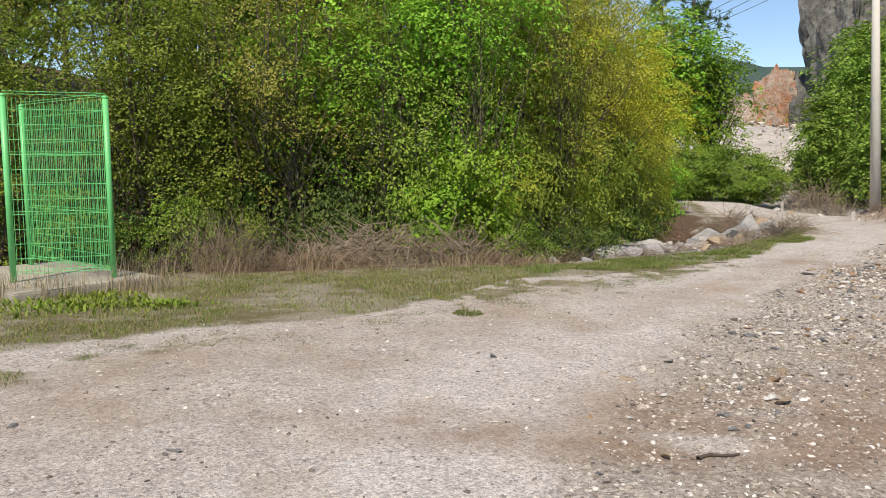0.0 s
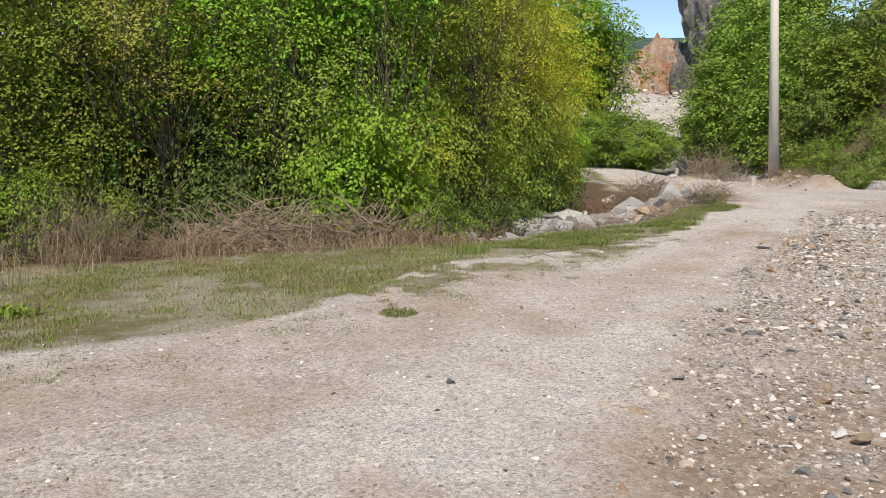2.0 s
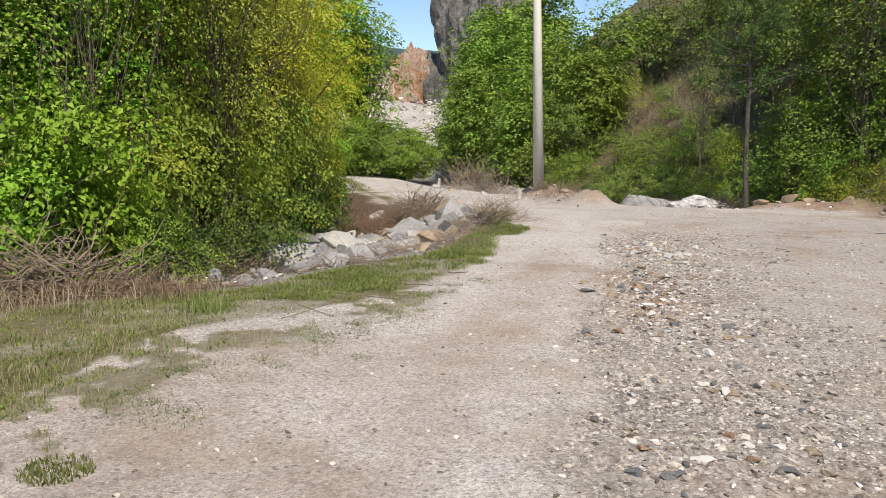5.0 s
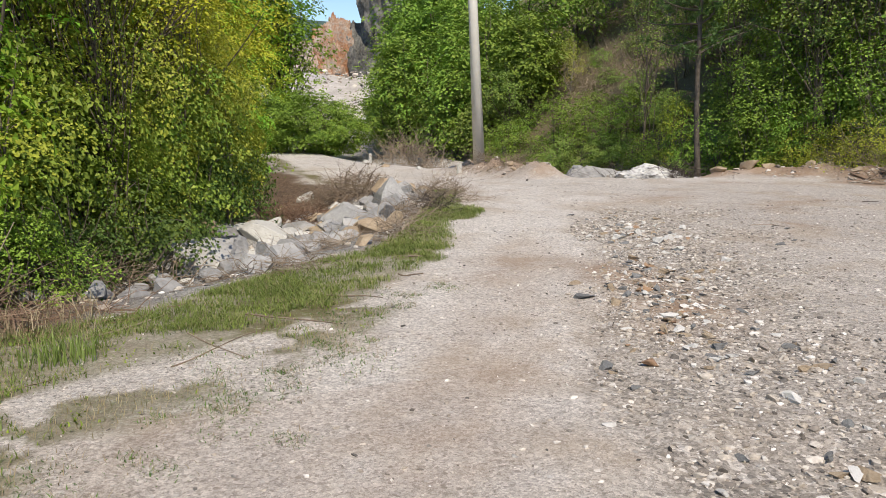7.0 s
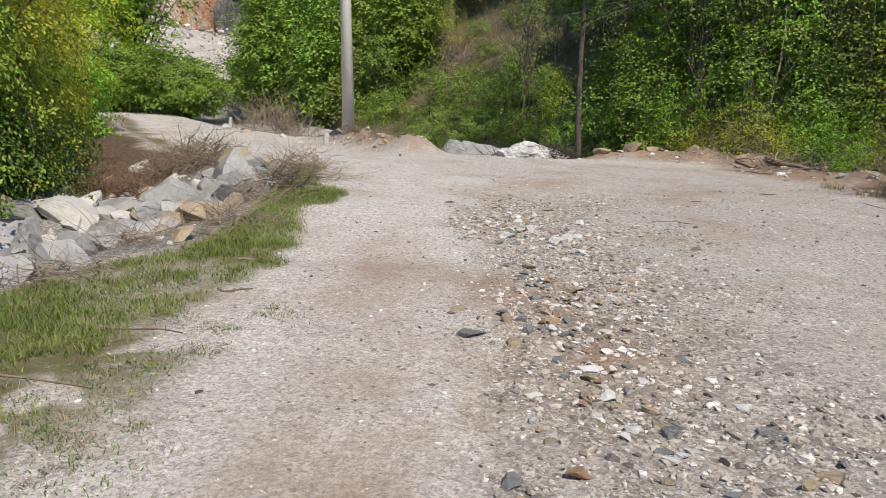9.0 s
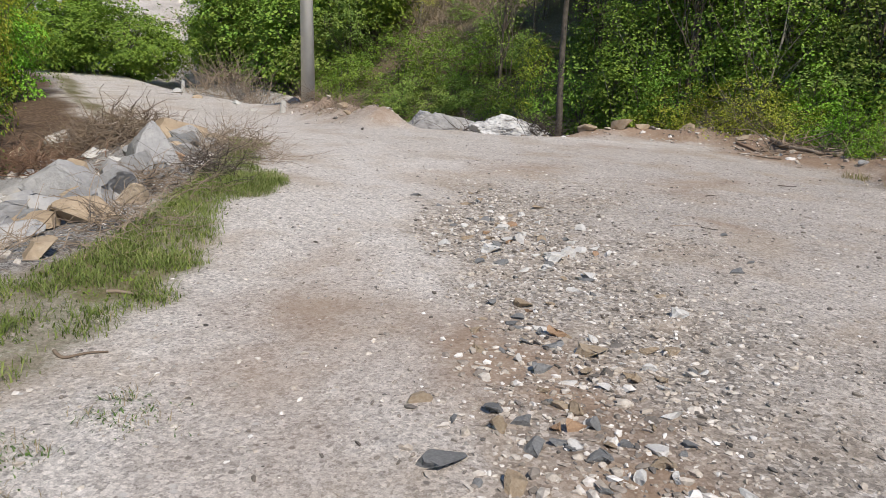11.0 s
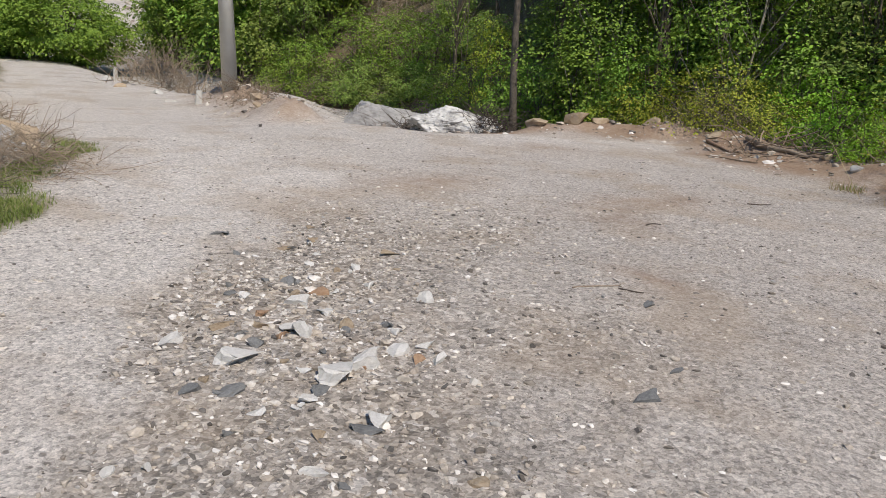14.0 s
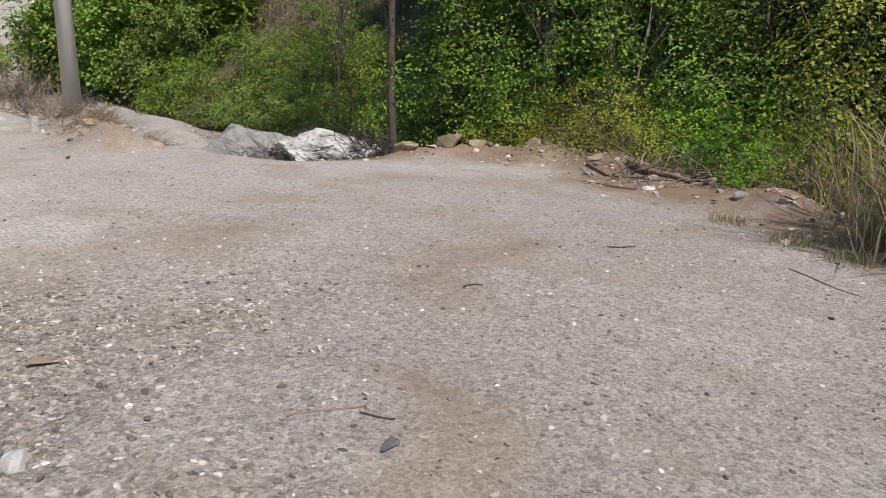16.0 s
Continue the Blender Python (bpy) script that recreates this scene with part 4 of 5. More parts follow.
# larger boulders set on the bank and in the bed
for i, (x, y, sx, sy, sz, k) in enumerate((
        (4.7, 17.6, 0.34, 0.26, 0.28, 2), (5.1, 18.2, 0.18, 0.15, 0.15, 1), (5.35, 17.0, 0.40, 0.30, 0.42, 0), (4.5, 15.9, 0.40, 0.32, 0.32, 0), (4.55, 15.2, 0.26, 0.24, 0.26, 0),
        (6.1, 18.6, 0.26, 0.26, 0.28, 4), (6.45, 20.3, 0.60, 0.42, 0.32, 2), (6.5, 19.5, 0.26, 0.26, 0.30, 0), (5.65, 17.2, 0.17, 0.15, 0.15, 3), (4.25, 17.1, 0.26, 0.24, 0.2, 2),
        (4.1, 15.5, 0.34, 0.26, 0.2, 0), (4.0, 14.8, 0.30, 0.24, 0.18, 0), (4.0, 17.2, 0.16, 0.14, 0.13, 1), (4.7, 17.0, 0.26, 0.2, 0.24, 0), (5.45, 18.8, 0.16, 0.14, 0.15, 1), (4.2, 18.2, 0.30, 0.25, 0.2, 0),
        (5.8, 18.0, 0.22, 0.2, 0.22, 0), (5.0, 16.4, 0.2, 0.2, 0.24, 0), (3.45, 17.4, 0.52, 0.36, 0.3, 1), (2.95, 17.7, 0.36, 0.3, 0.26, 0), (2.45, 16.2, 0.75, 0.55, 0.5, 0), (3.15, 15.8, 0.2, 0.16, 0.14, 1),
        (1.75, 14.7, 0.34, 0.28, 0.22, 0), (1.4, 13.9, 0.28, 0.24, 0.18, 0), (3.3, 14.6, 0.3, 0.26, 0.2, 0), (2.7, 15.4, 0.3, 0.24, 0.18, 0), (5.0, 19.3, 0.3, 0.26, 0.22, 0), (5.8, 19.6, 0.24, 0.2, 0.2, 0),
        (3.75, 14.1, 0.26, 0.22, 0.18, 0), (3.95, 14.4, 0.2, 0.18, 0.16, 2), (3.3, 13.6, 0.24, 0.2, 0.16, 0), (3.6, 15.3, 0.3, 0.26, 0.2, 0), (4.3, 14.6, 0.2, 0.18, 0.18, 0), (3.2, 14.2, 0.2, 0.17, 0.14, 1), (2.7, 13.3, 0.24, 0.2, 0.16, 0), (2.2, 13.1, 0.2, 0.17, 0.14, 0),
        (4.95, 15.8, 0.26, 0.22, 0.26, 0), (5.2, 16.2, 0.2, 0.18, 0.22, 4), (4.8, 14.9, 0.16, 0.14, 0.14, 2))):
    mat, label = KINDS[k]
    if 3.8 < x < 6.0 and y > 14.6:
        sx, sy, sz = sx * 1.08, sy * 1.08, sz * 1.25
    boulder("boulder", label, mat, (x, y, gz(x, y) + sz * 0.3), (sx, sy, sz * 0.72), 200 + i, rngs.uniform(0, 6.28), group="stream boulders")
for i in range(34):
    t = (i + rngs.uniform(0, 1)) / 34 * 6
    k = min(int(t), 5)
    line = [(2.6, 12.3), (3.3, 12.8), (4.0, 13.3), (4.65, 14.2), (5.3, 15.5), (6.1, 17.0), (7.0, 18.9)]
    (ax, ay), (bx, by) = line[k], line[k + 1]
    d = rngs.uniform(0.15, 0.95)
    seg = math.hypot(bx - ax, by - ay)
    x, y = ax + (bx - ax) * (t - k) - (by - ay) / seg * d, ay + (by - ay) * (t - k) + (bx - ax) / seg * d
    s = rngs.uniform(0.14, 0.30)
    k = int(rngs.choice([0, 0, 0, 2, 4, 1], p=[0.25, 0.2, 0.2, 0.12, 0.15, 0.08]))
    boulder("boulder", KINDS[k][1].replace("lying in the stream bed", "piled against the stream's bank"), KINDS[k][0], (x, y, gz(x, y) + s * 0.2), (s, s * rngs.uniform(0.65, 1), s * rngs.uniform(0.55, 0.8)), 240 + i, rngs.uniform(0, 6.28), 0.3, group="bank boulders")
for i in range(80):
    t, d = rngs.uniform(0, 1), rngs.uniform(0.2, 3.2)
    x, y = 1.6 + 4.8 * t - d * 0.75, 12.2 + 6.6 * t + d * 0.65
    s = rngs.uniform(0.06, 0.19)
    k = int(rngs.choice([0, 0, 1, 2]))
    boulder("stone", KINDS[k][1].replace("boulder", "stone"), KINDS[k][0], (x, y, gz(x, y) + s * 0.3), (s, s * rngs.uniform(0.6, 1), s * rngs.uniform(0.5, 0.9)), 300 + i, rngs.uniform(0, 6.28), unit=ICO2, group="stream stones", category="stone")

# stones on the berm and by the pole
for i, (x, y, s, k) in enumerate(((16.75, 19.25, 0.26, 2), (15.75, 20.2, 0.34, 2), (15.2, 20.5, 0.22, 2), (16.2, 19.9, 0.18, 2), (16.9, 18.7, 0.16, 2), (16.5, 17.6, 0.16, 2), (11.35, 24.4, 0.24, 2), (11.0, 23.4, 0.14, 2), (10.9, 28.6, 0.16, 1), (11.4, 38.2, 0.3, 1), (11.6, 36.5, 0.22, 1), (10.9, 34, 0.2, 2), (11.2, 31, 0.18, 1), (16.0, 15.4, 0.13, 2), (15.5, 14.7, 0.12, 0))):
    boulder("stone", "pale tan stone lying on the bank's edge", KINDS[k][0], (x, y, gz(x, y) + s * 0.1), (s, s * 0.75, s * 0.5), 430 + i, rngs.uniform(0, 6.28), unit=ICO2, group="bank stones", category="stone")

# ---- loose stones of the lot ----
STONE_MATS = {"pale": (ROCK_CHALK, "white angular loose stone on the gravel"), "slate": (ROCK_SLATE, "dark blue-grey flat loose stone on the gravel"),
              "tan": (ROCK_TAN, "tan angular loose stone on the gravel"), "rust": (ROCK_RUST, "rust-coloured loose stone on the gravel")}
shapes = [array_mesh("stone", *rock_shape(np.random.default_rng(500 + i), 13, ICO2, (0.12, 0.6), 0.02)) for i in range(12)]
by_mat = {}


def loose(x, y, sx, sy, sz, kind, turn):
    i = int(rngs.integers(0, 12))
    sz = max(sz, (0.2 if kind == "slate" else 0.45) * sx)
    if (i, kind) not in by_mat:
        me = shapes[i].copy()
        me.materials.append(STONE_MATS[kind][0])
        by_mat[(i, kind)] = me
    ob = new("loose_stone", by_mat[(i, kind)])
    ob.matrix_basis = Matrix.Translation((x, y, gz(x, y) + sz * 0.25)) @ Euler((rngs.normal() * 0.1, rngs.normal() * 0.1, turn)).to_matrix().to_4x4() @ Matrix.Diagonal((sx, sy, sz, 1))
    tagged(ob, STONE_MATS[kind][1], "stone", "loose stones")


LOOSE = [
    (7.26, 13.11, 0.11, 0.07, 0.05, "pale", 0.3), (7.0, 12.22, 0.13, 0.10, 0.07, "pale", 0.9), (7.2, 12.26, 0.16, 0.07, 0.06, "pale", 0.6), (7.38, 12.34, 0.12, 0.06, 0.05, "pale", 0.4),
    (7.09, 12.69, 0.13, 0.11, 0.08, "pale", 0.2), (6.85, 10.98, 0.09, 0.07, 0.06, "pale", 0.7), (7.5, 12.18, 0.07, 0.05, 0.05, "pale", 0.7), (6.7, 12.55, 0.13, 0.09, 0.05, "pale", 0.4), (6.55, 12.92, 0.12, 0.08, 0.04, "pale", 0.1),
    (7.87, 12.87, 0.08, 0.06, 0.06, "pale", 0.5), (7.74, 13.26, 0.07, 0.05, 0.04, "pale", 1.5), (8.08, 11.46, 0.15, 0.08, 0.03, "slate", 0.3), (9.02, 12.32, 0.13, 0.06, 0.03, "slate", 0.2), (8.39, 11.6, 0.09, 0.05, 0.03, "slate", 0.2),
    (7.35, 14.65, 0.16, 0.10, 0.04, "slate", 0.6), (6.82, 12.82, 0.09, 0.06, 0.04, "slate", 1.1), (6.85, 12.67, 0.08, 0.06, 0.05, "slate", 0.1), (7.5, 12.65, 0.08, 0.06, 0.06, "slate", 0.4), (7.32, 12.72, 0.10, 0.06, 0.05, "tan", 0.9),
    (6.57, 12.28, 0.12, 0.07, 0.04, "slate", 0.0), (5.40, 10.14, 0.10, 0.08, 0.07, "slate", 0.6), (5.09, 10.12, 0.10, 0.09, 0.06, "slate", 1.0), (5.05, 10.28, 0.12, 0.09, 0.08, "tan", 0.2), (4.73, 10.21, 0.16, 0.09, 0.05, "slate", 0.1),
    (5.24, 9.96, 0.11, 0.08, 0.05, "slate", 0.5), (5.96, 10.76, 0.16, 0.11, 0.05, "tan", 0.3), (6.24, 10.37, 0.05, 0.04, 0.04, "slate", 0.3), (5.98, 11.58, 0.08, 0.05, 0.04, "slate", 0.9), (4.87, 9.98, 0.10, 0.07, 0.06, "tan", 0.9),
    (5.40, 9.81, 0.10, 0.08, 0.06, "tan", 0.3), (5.31, 10.18, 0.07, 0.06, 0.06, "rust", 0.3), (5.26, 10.2, 0.06, 0.05, 0.05, "rust", 1.3), (3.95, 8.75, 0.09, 0.06, 0.05, "slate", 0.1), (-2.0, 2.78, 0.06, 0.04, 0.04, "slate", 0.6),
    (-0.8, 2.53, 0.07, 0.05, 0.03, "slate", 0.2), (0.75, 4.95, 0.05, 0.04, 0.05, "slate", 0.2), (1.52, 2.62, 0.05, 0.03, 0.03, "slate", 0.2),
]
for x, y, sx, sy, sz, kind, turn in LOOSE:
    f = 0.82 if kind == "pale" else 0.66
    loose(x, y, sx * f, sy * f, sz * f, kind, turn)
for i in range(150):
    t = rngs.uniform(0, 1) ** 0.8
    k = t * (len(STONY) - 2) + 1
    a, b = STONY[min(int(k), len(STONY) - 2)], STONY[min(int(k), len(STONY) - 2) + 1]
    f = k - int(k)
    x, y = a[0] + (b[0] - a[0]) * f + np.clip(rngs.normal(), -1.4, 1.6) * 0.38, a[1] + (b[1] - a[1]) * f + np.clip(rngs.normal(), -1.4, 1.4) * 0.38
    s = rngs.uniform(0.02, 0.055) * (1.25 if rngs.random() < 0.15 else 1)
    loose(x, y, s, s * rngs.uniform(0.55, 0.95), s * rngs.uniform(0.35, 0.7), str(rngs.choice(["pale", "slate", "tan", "tan", "rust", "slate"], p=[0.40, 0.14, 0.17, 0.15, 0.04, 0.10])), rngs.uniform(0, 6.28))


for cx, cy, r in SCREE:
    for i in range(12):
        a, d = rngs.uniform(0, 6.28), r * rngs.uniform(0, 1) ** 0.7
        s = rngs.uniform(0.03, 0.075)
        loose(cx + d * math.cos(a), cy + d * math.sin(a), s, s * rngs.uniform(0.5, 0.9), s * rngs.uniform(0.35, 0.6), str(rngs.choice(["pale", "slate", "tan", "rust"], p=[0.25, 0.35, 0.32, 0.08])), rngs.uniform(0, 6.28))


def pebbles(name, label, count, low, high, where_fn, seed, material=None):
    """Small stones beyond counting, as one mesh."""
    rng = np.random.default_rng(seed)
    X, Y = where_fn(rng, count)
    n = len(X)
    base = [rock_shape(np.random.default_rng(900 + i), 5, ICO1, (0.15, 0.7), 0.13)[0] for i in range(6)]
    B = np.stack(base)[rng.integers(0, 6, n)]
    S = low * (high / low) ** (rng.uniform(0, 1, n) ** 2.2)
    sc = S[:, None] * np.stack([np.ones(n), rng.uniform(0.4, 0.95, n), rng.uniform(0.3, 0.8, n)], 1)
    a = rng.uniform(0, 6.28, n)
    B = B * sc[:, None, :]
    c, s = np.cos(a)[:, None], np.sin(a)[:, None]
    V = np.stack([B[..., 0] * c - B[..., 1] * s + X[:, None], B[..., 0] * s + B[..., 1] * c + Y[:, None], B[..., 2] + (height(X, Y) + sc[:, 2] * 0.1)[:, None]], -1)
    F = ICO1[1][None] + (np.arange(n) * len(ICO1[0]))[:, None, None]
    return tagged(put(name, array_mesh(name, V.reshape(-1, 3), F.reshape(-1, 3)), material or PEBBLE), label, "gravel", kind="stuff")


def on_lot(rng, n):
    X, Y = rng.uniform(-3, 15, n * 6), rng.uniform(1.2, 20, n * 6)
    z = zones(X, Y)
    p = (1 - z["turf"]) * (1 - z["litter"]) * (0.30 + 0.7 * z["stony"]) * np.exp(-np.clip(np.abs(beside(X, Y, [(1, 1), (2.2, 6), (5, 11), (9, 13)])) - 2.5, 0, None) * 0.28)
    keep = rng.uniform(0, 1, n * 6) < p
    return X[keep][:n], Y[keep][:n]


def on_stony(rng, n):
    X, Y = rng.uniform(-1, 10, n * 8), rng.uniform(0.5, 15.5, n * 8)
    keep = rng.uniform(0, 1, n * 8) < zones(X, Y)["stony"] ** 1.5
    return X[keep][:n], Y[keep][:n]


def on_edges(rng, n):
    X, Y = rng.uniform(0, 18, n * 4), rng.uniform(10, 33, n * 4)
    z = zones(X, Y)
    rim = (beside(X, Y, LOT_RIGHT) < 1.0) | (beside(X, Y, ROAD_LEFT) > 0) | (Y > 20)
    keep = (rng.uniform(0, 1, n * 4) < np.maximum(z["clay"], z["wash"])) & rim
    return X[keep][:n], Y[keep][:n]


def on_scree(rng, n):
    k = rng.integers(0, len(SCREE), n)
    S = np.array(SCREE)[k]
    a, d = rng.uniform(0, 6.28, n), S[:, 2] * 1.25 * rng.uniform(0, 1, n) ** 0.6
    return S[:, 0] + d * np.cos(a), S[:, 1] + d * np.sin(a)


pebbles("gravel", "scattered small pale and grey gravel stones on the lot", 20000, 0.005, 0.022, on_lot, 61, PEBBLE_PALE)
pebbles("gravel", "coarse mixed broken stones in the stony band of the lot", 15000, 0.006, 0.026, on_stony, 62, PEBBLE)
pebbles("gravel", "broken dark stones in the stony band of the lot", 2600, 0.006, 0.028, on_stony, 66, PEBBLE_DARK)
pebbles("gravel", "heaps of angular broken stone in the stony band", 2400, 0.010, 0.042, on_scree, 67, PEBBLE)
pebbles("gravel", "scattered dark slate chips on the gravel lot", 4200, 0.005, 0.024, on_lot, 65, PEBBLE_DARK)
pebbles("gravel", "coarse broken stones along the bank and stream bed", 3000, 0.02, 0.10, on_edges, 63)


def on_terrace(rng, n):
    X, Y = rng.uniform(10, 36, n), rng.uniform(60, 98, n)
    keep = zones(X, Y)["rubble"] > 0.5
    return X[keep], Y[keep]


pebbles("rubble", "pale broken rock rubble below the quarry face", 1800, 0.08, 0.4, on_terrace, 64, PEBBLE_PALE)


# ---- grass and dead growth ----
def blades(name, label, material, X, Y, tall, wide, rng, flop=0.5):
    n = len(X)
    B = np.stack([X, Y, height(X, Y) - 0.01], 1)
    a = rng.uniform(0, 6.28, n)
    L = tall * rng.uniform(0.45, 1.25, n)
    out = np.stack([np.cos(a), np.sin(a), np.zeros(n)], 1) * (L * flop * rng.uniform(0.1, 1.0, n))[:, None]
    side = np.stack([-np.sin(a), np.cos(a), np.zeros(n)], 1) * (wide * rng.uniform(0.6, 1.3, n))[:, None] * 0.5
    up = np.array([0, 0, 1.0])
    mid = B + out * 0.35 + up * (L * 0.6)[:, None]
    tip = B + out + up * (L * 0.95)[:, None]
    V = np.stack([B - side, B + side, mid + side * 0.8, mid - side * 0.8, tip], 1).reshape(-1, 3)
    o = np.arange(n)[:, None] * 5
    F = np.concatenate([o + [0, 1, 2], o + [0, 2, 3], o + [3, 2, 4]], 1).reshape(-1, 3)
    return tagged(put(name, array_mesh(name, V, F), material), label, "grass", kind="stuff")


def on_verge(rng, n, lush, x0, x1, y0, y1):
    X, Y = rng.uniform(x0, x1, n * 9), rng.uniform(y0, y1, n * 9)
    z = zones(X, Y)
    do = beside(X, Y, VERGE_OUT)
    patch = lattice(X, Y, 1.1, 21) + 0.8 * lattice(X, Y, 3.3, 22) + 0.4 * lattice(X, Y, 8.0, 24)
    lift = 0.9 * smooth01(0.5, 2.5, X) * smooth01(-1.7, -1.2, do)
    p = z["turf"] ** 1.5 * (1 - smooth01(-0.15, 0.1, do)) * smooth01(-0.6 if lush else -1.1, 0.4, patch + (lift if lush else 0)) * ((0.45 + 0.55 * smooth01(-0.5, 1.5, X)) if lush else 1)
    p = p * ((1 - smooth01(0.2, 1.2, X) * (1 - smooth01(-1.45, -1.05, do + 0.25 * patch))) if lush else 1)
    keep = rng.uniform(0, 1, n * 9) < p
    return X[keep][:n], Y[keep][:n]


rngg = np.random.default_rng(91)
blades("grass", "short green grass growing on the verge", GRASS, *on_verge(rngg, 38000, True, -7.5, 1.2, 0, 12), 0.05, 0.007, rngg, 1.4)
blades("grass", "lush green grass strip beside the stream bank", GRASS, *on_verge(rngg, 60000, True, 1.2, 7.5, 8.5, 19.5), 0.055, 0.006, rngg, 1.6)
blades("dry_grass", "short dry straw grass mixed into the verge", STRAW, *on_verge(rngg, 40000, False, -7.5, 7.5, 0, 19.5), 0.06, 0.004, rngg, 1.2)


def on_weeds(rng, n):
    X, Y = rng.uniform(-8, 8, n * 8), rng.uniform(0, 20, n * 8)
    do = beside(X, Y, VERGE_OUT)
    clump = smooth01(0.1, 0.4, lattice(X, Y, 6.0, 41) + 0.4 * lattice(X, Y, 15.0, 42))
    keep = rng.uniform(0, 1, n * 8) < zones(X, Y)["turf"] ** 2 * (do < 0) * clump
    return X[keep][:n], Y[keep][:n]


blades("weeds", "low dull green creeping weeds on the verge", LEAF_MIX, *on_weeds(rngg, 42000), 0.03, 0.012, rngg, 1.6)


WX, WY = [], []
for x, y, r in ((2.9, 10.15, 0.26), (2.55, 9.85, 0.24), (2.3, 9.6, 0.2), (2.05, 9.2, 0.3), (1.68, 9.1, 0.26), (1.3, 8.65, 0.28), (0.9, 8.2, 0.22), (3.15, 10.6, 0.22), (0.62, 7.65, 0.2), (3.6, 11.15, 0.2), (-0.6, 6.5, 0.3), (-1.4, 5.5, 0.35), (-2.4, 4.7, 0.4)):
    for k in range(6):
        cx, cy, cr = x + rngg.normal() * r, y + rngg.normal() * r * 0.8, rngg.uniform(0.04, 0.11)
        WX.append(cx + rngg.normal(size=70) * cr)
        WY.append(cy + rngg.normal(size=70) * cr)
WX, WY = np.concatenate(WX), np.concatenate(WY)
blades("weeds", "patches of dull green creeping weeds on the gravel's fringe", LEAF_DARK_SHADE, WX, WY, 0.025, 0.006, rngg, 1.8)
blades("dry_grass", "dry stems among creeping weeds on the gravel's fringe", STALK, WX[::2] + 0.02, WY[::2], 0.04, 0.004, rngg, 1.8)


def tuft(x, y, r, n, tall, label, material=GRASS, flop=0.7):
    a, d = rngg.uniform(0, 6.28, n), r * rngg.uniform(0, 1, n) ** 0.6
    ob = blades("grass_tuft", label, material, x + d * np.cos(a), y + d * np.sin(a), tall, 0.008, rngg, flop)
    return tagged(ob, label, "grass tuft", kind="stuff")


SX = rngg.uniform(-5.2, -2.2, 1100)
SYY = 9.75 + (SX + 3.7) * 0.32 + rngg.normal(size=1100) * 0.35
thin = lattice(SX, SYY, 1.3, 77) + 0.5 * lattice(SX, SYY, 4.0, 78) > -0.05
SX, SYY = SX[thin], SYY[thin]
blades("dry_stalks", "tall reddish-brown dry grass stalks before the thicket", STALK, SX, SYY, 0.42, 0.007, rngg, 1.3)
SX = rngg.uniform(-2.5, 1.2, 700)
SYY = 10.75 + (SX + 0.5) * 0.34 + rngg.normal(size=700) * 0.25
blades("dry_stalks", "low brown dry grass stalks before the thicket", STALK, SX, SYY, 0.24, 0.006, rngg, 1.5)
tuft(0.30, 6.95, 0.17, 520, 0.042, "small green grass tuft alone on the gravel")
tuft(1.0, 10.2, 0.25, 160, 0.17, "tall green grass tuft at the verge's edge")
for x, y, r in ((-3.9, 6.7, 0.35), (-4.6, 6.4, 0.4), (-5.4, 6.0, 0.4), (-3.2, 6.9, 0.2), (-4.2, 7.2, 0.3)):
    ob = blades("leafy_weed", "leafy fresh green weeds before the fence slab", LEAF_MIX, x + rngg.normal(size=220) * r, y + rngg.normal(size=220) * r * 0.6, 0.08, 0.035, rngg, 1.5)
    tagged(ob, "", "weed")
for x, y, r in ((-4.9, 7.3, 0.35), (-4.0, 7.8, 0.3), (-5.6, 6.9, 0.3)):
    blades("dry_stalks", "dry straw stalks along the fence slab", STALK, x + rngg.normal(size=240) * r, y + rngg.normal(size=240) * r * 0.6, 0.35, 0.007, rngg, 0.8)
for x, y in ((14.1, 13.4), (13.6, 12.2), (14.6, 14.3), (13.7, 11.6), (14.3, 12.3), (13.9, 12.8)):
    tuft(x, y, 0.2, 90, 0.12, "small dry weed tuft at the lot's edge", STRAW)
    tuft(x + 0.05, y, 0.16, 40, 0.10, "small green weed tuft at the lot's edge")


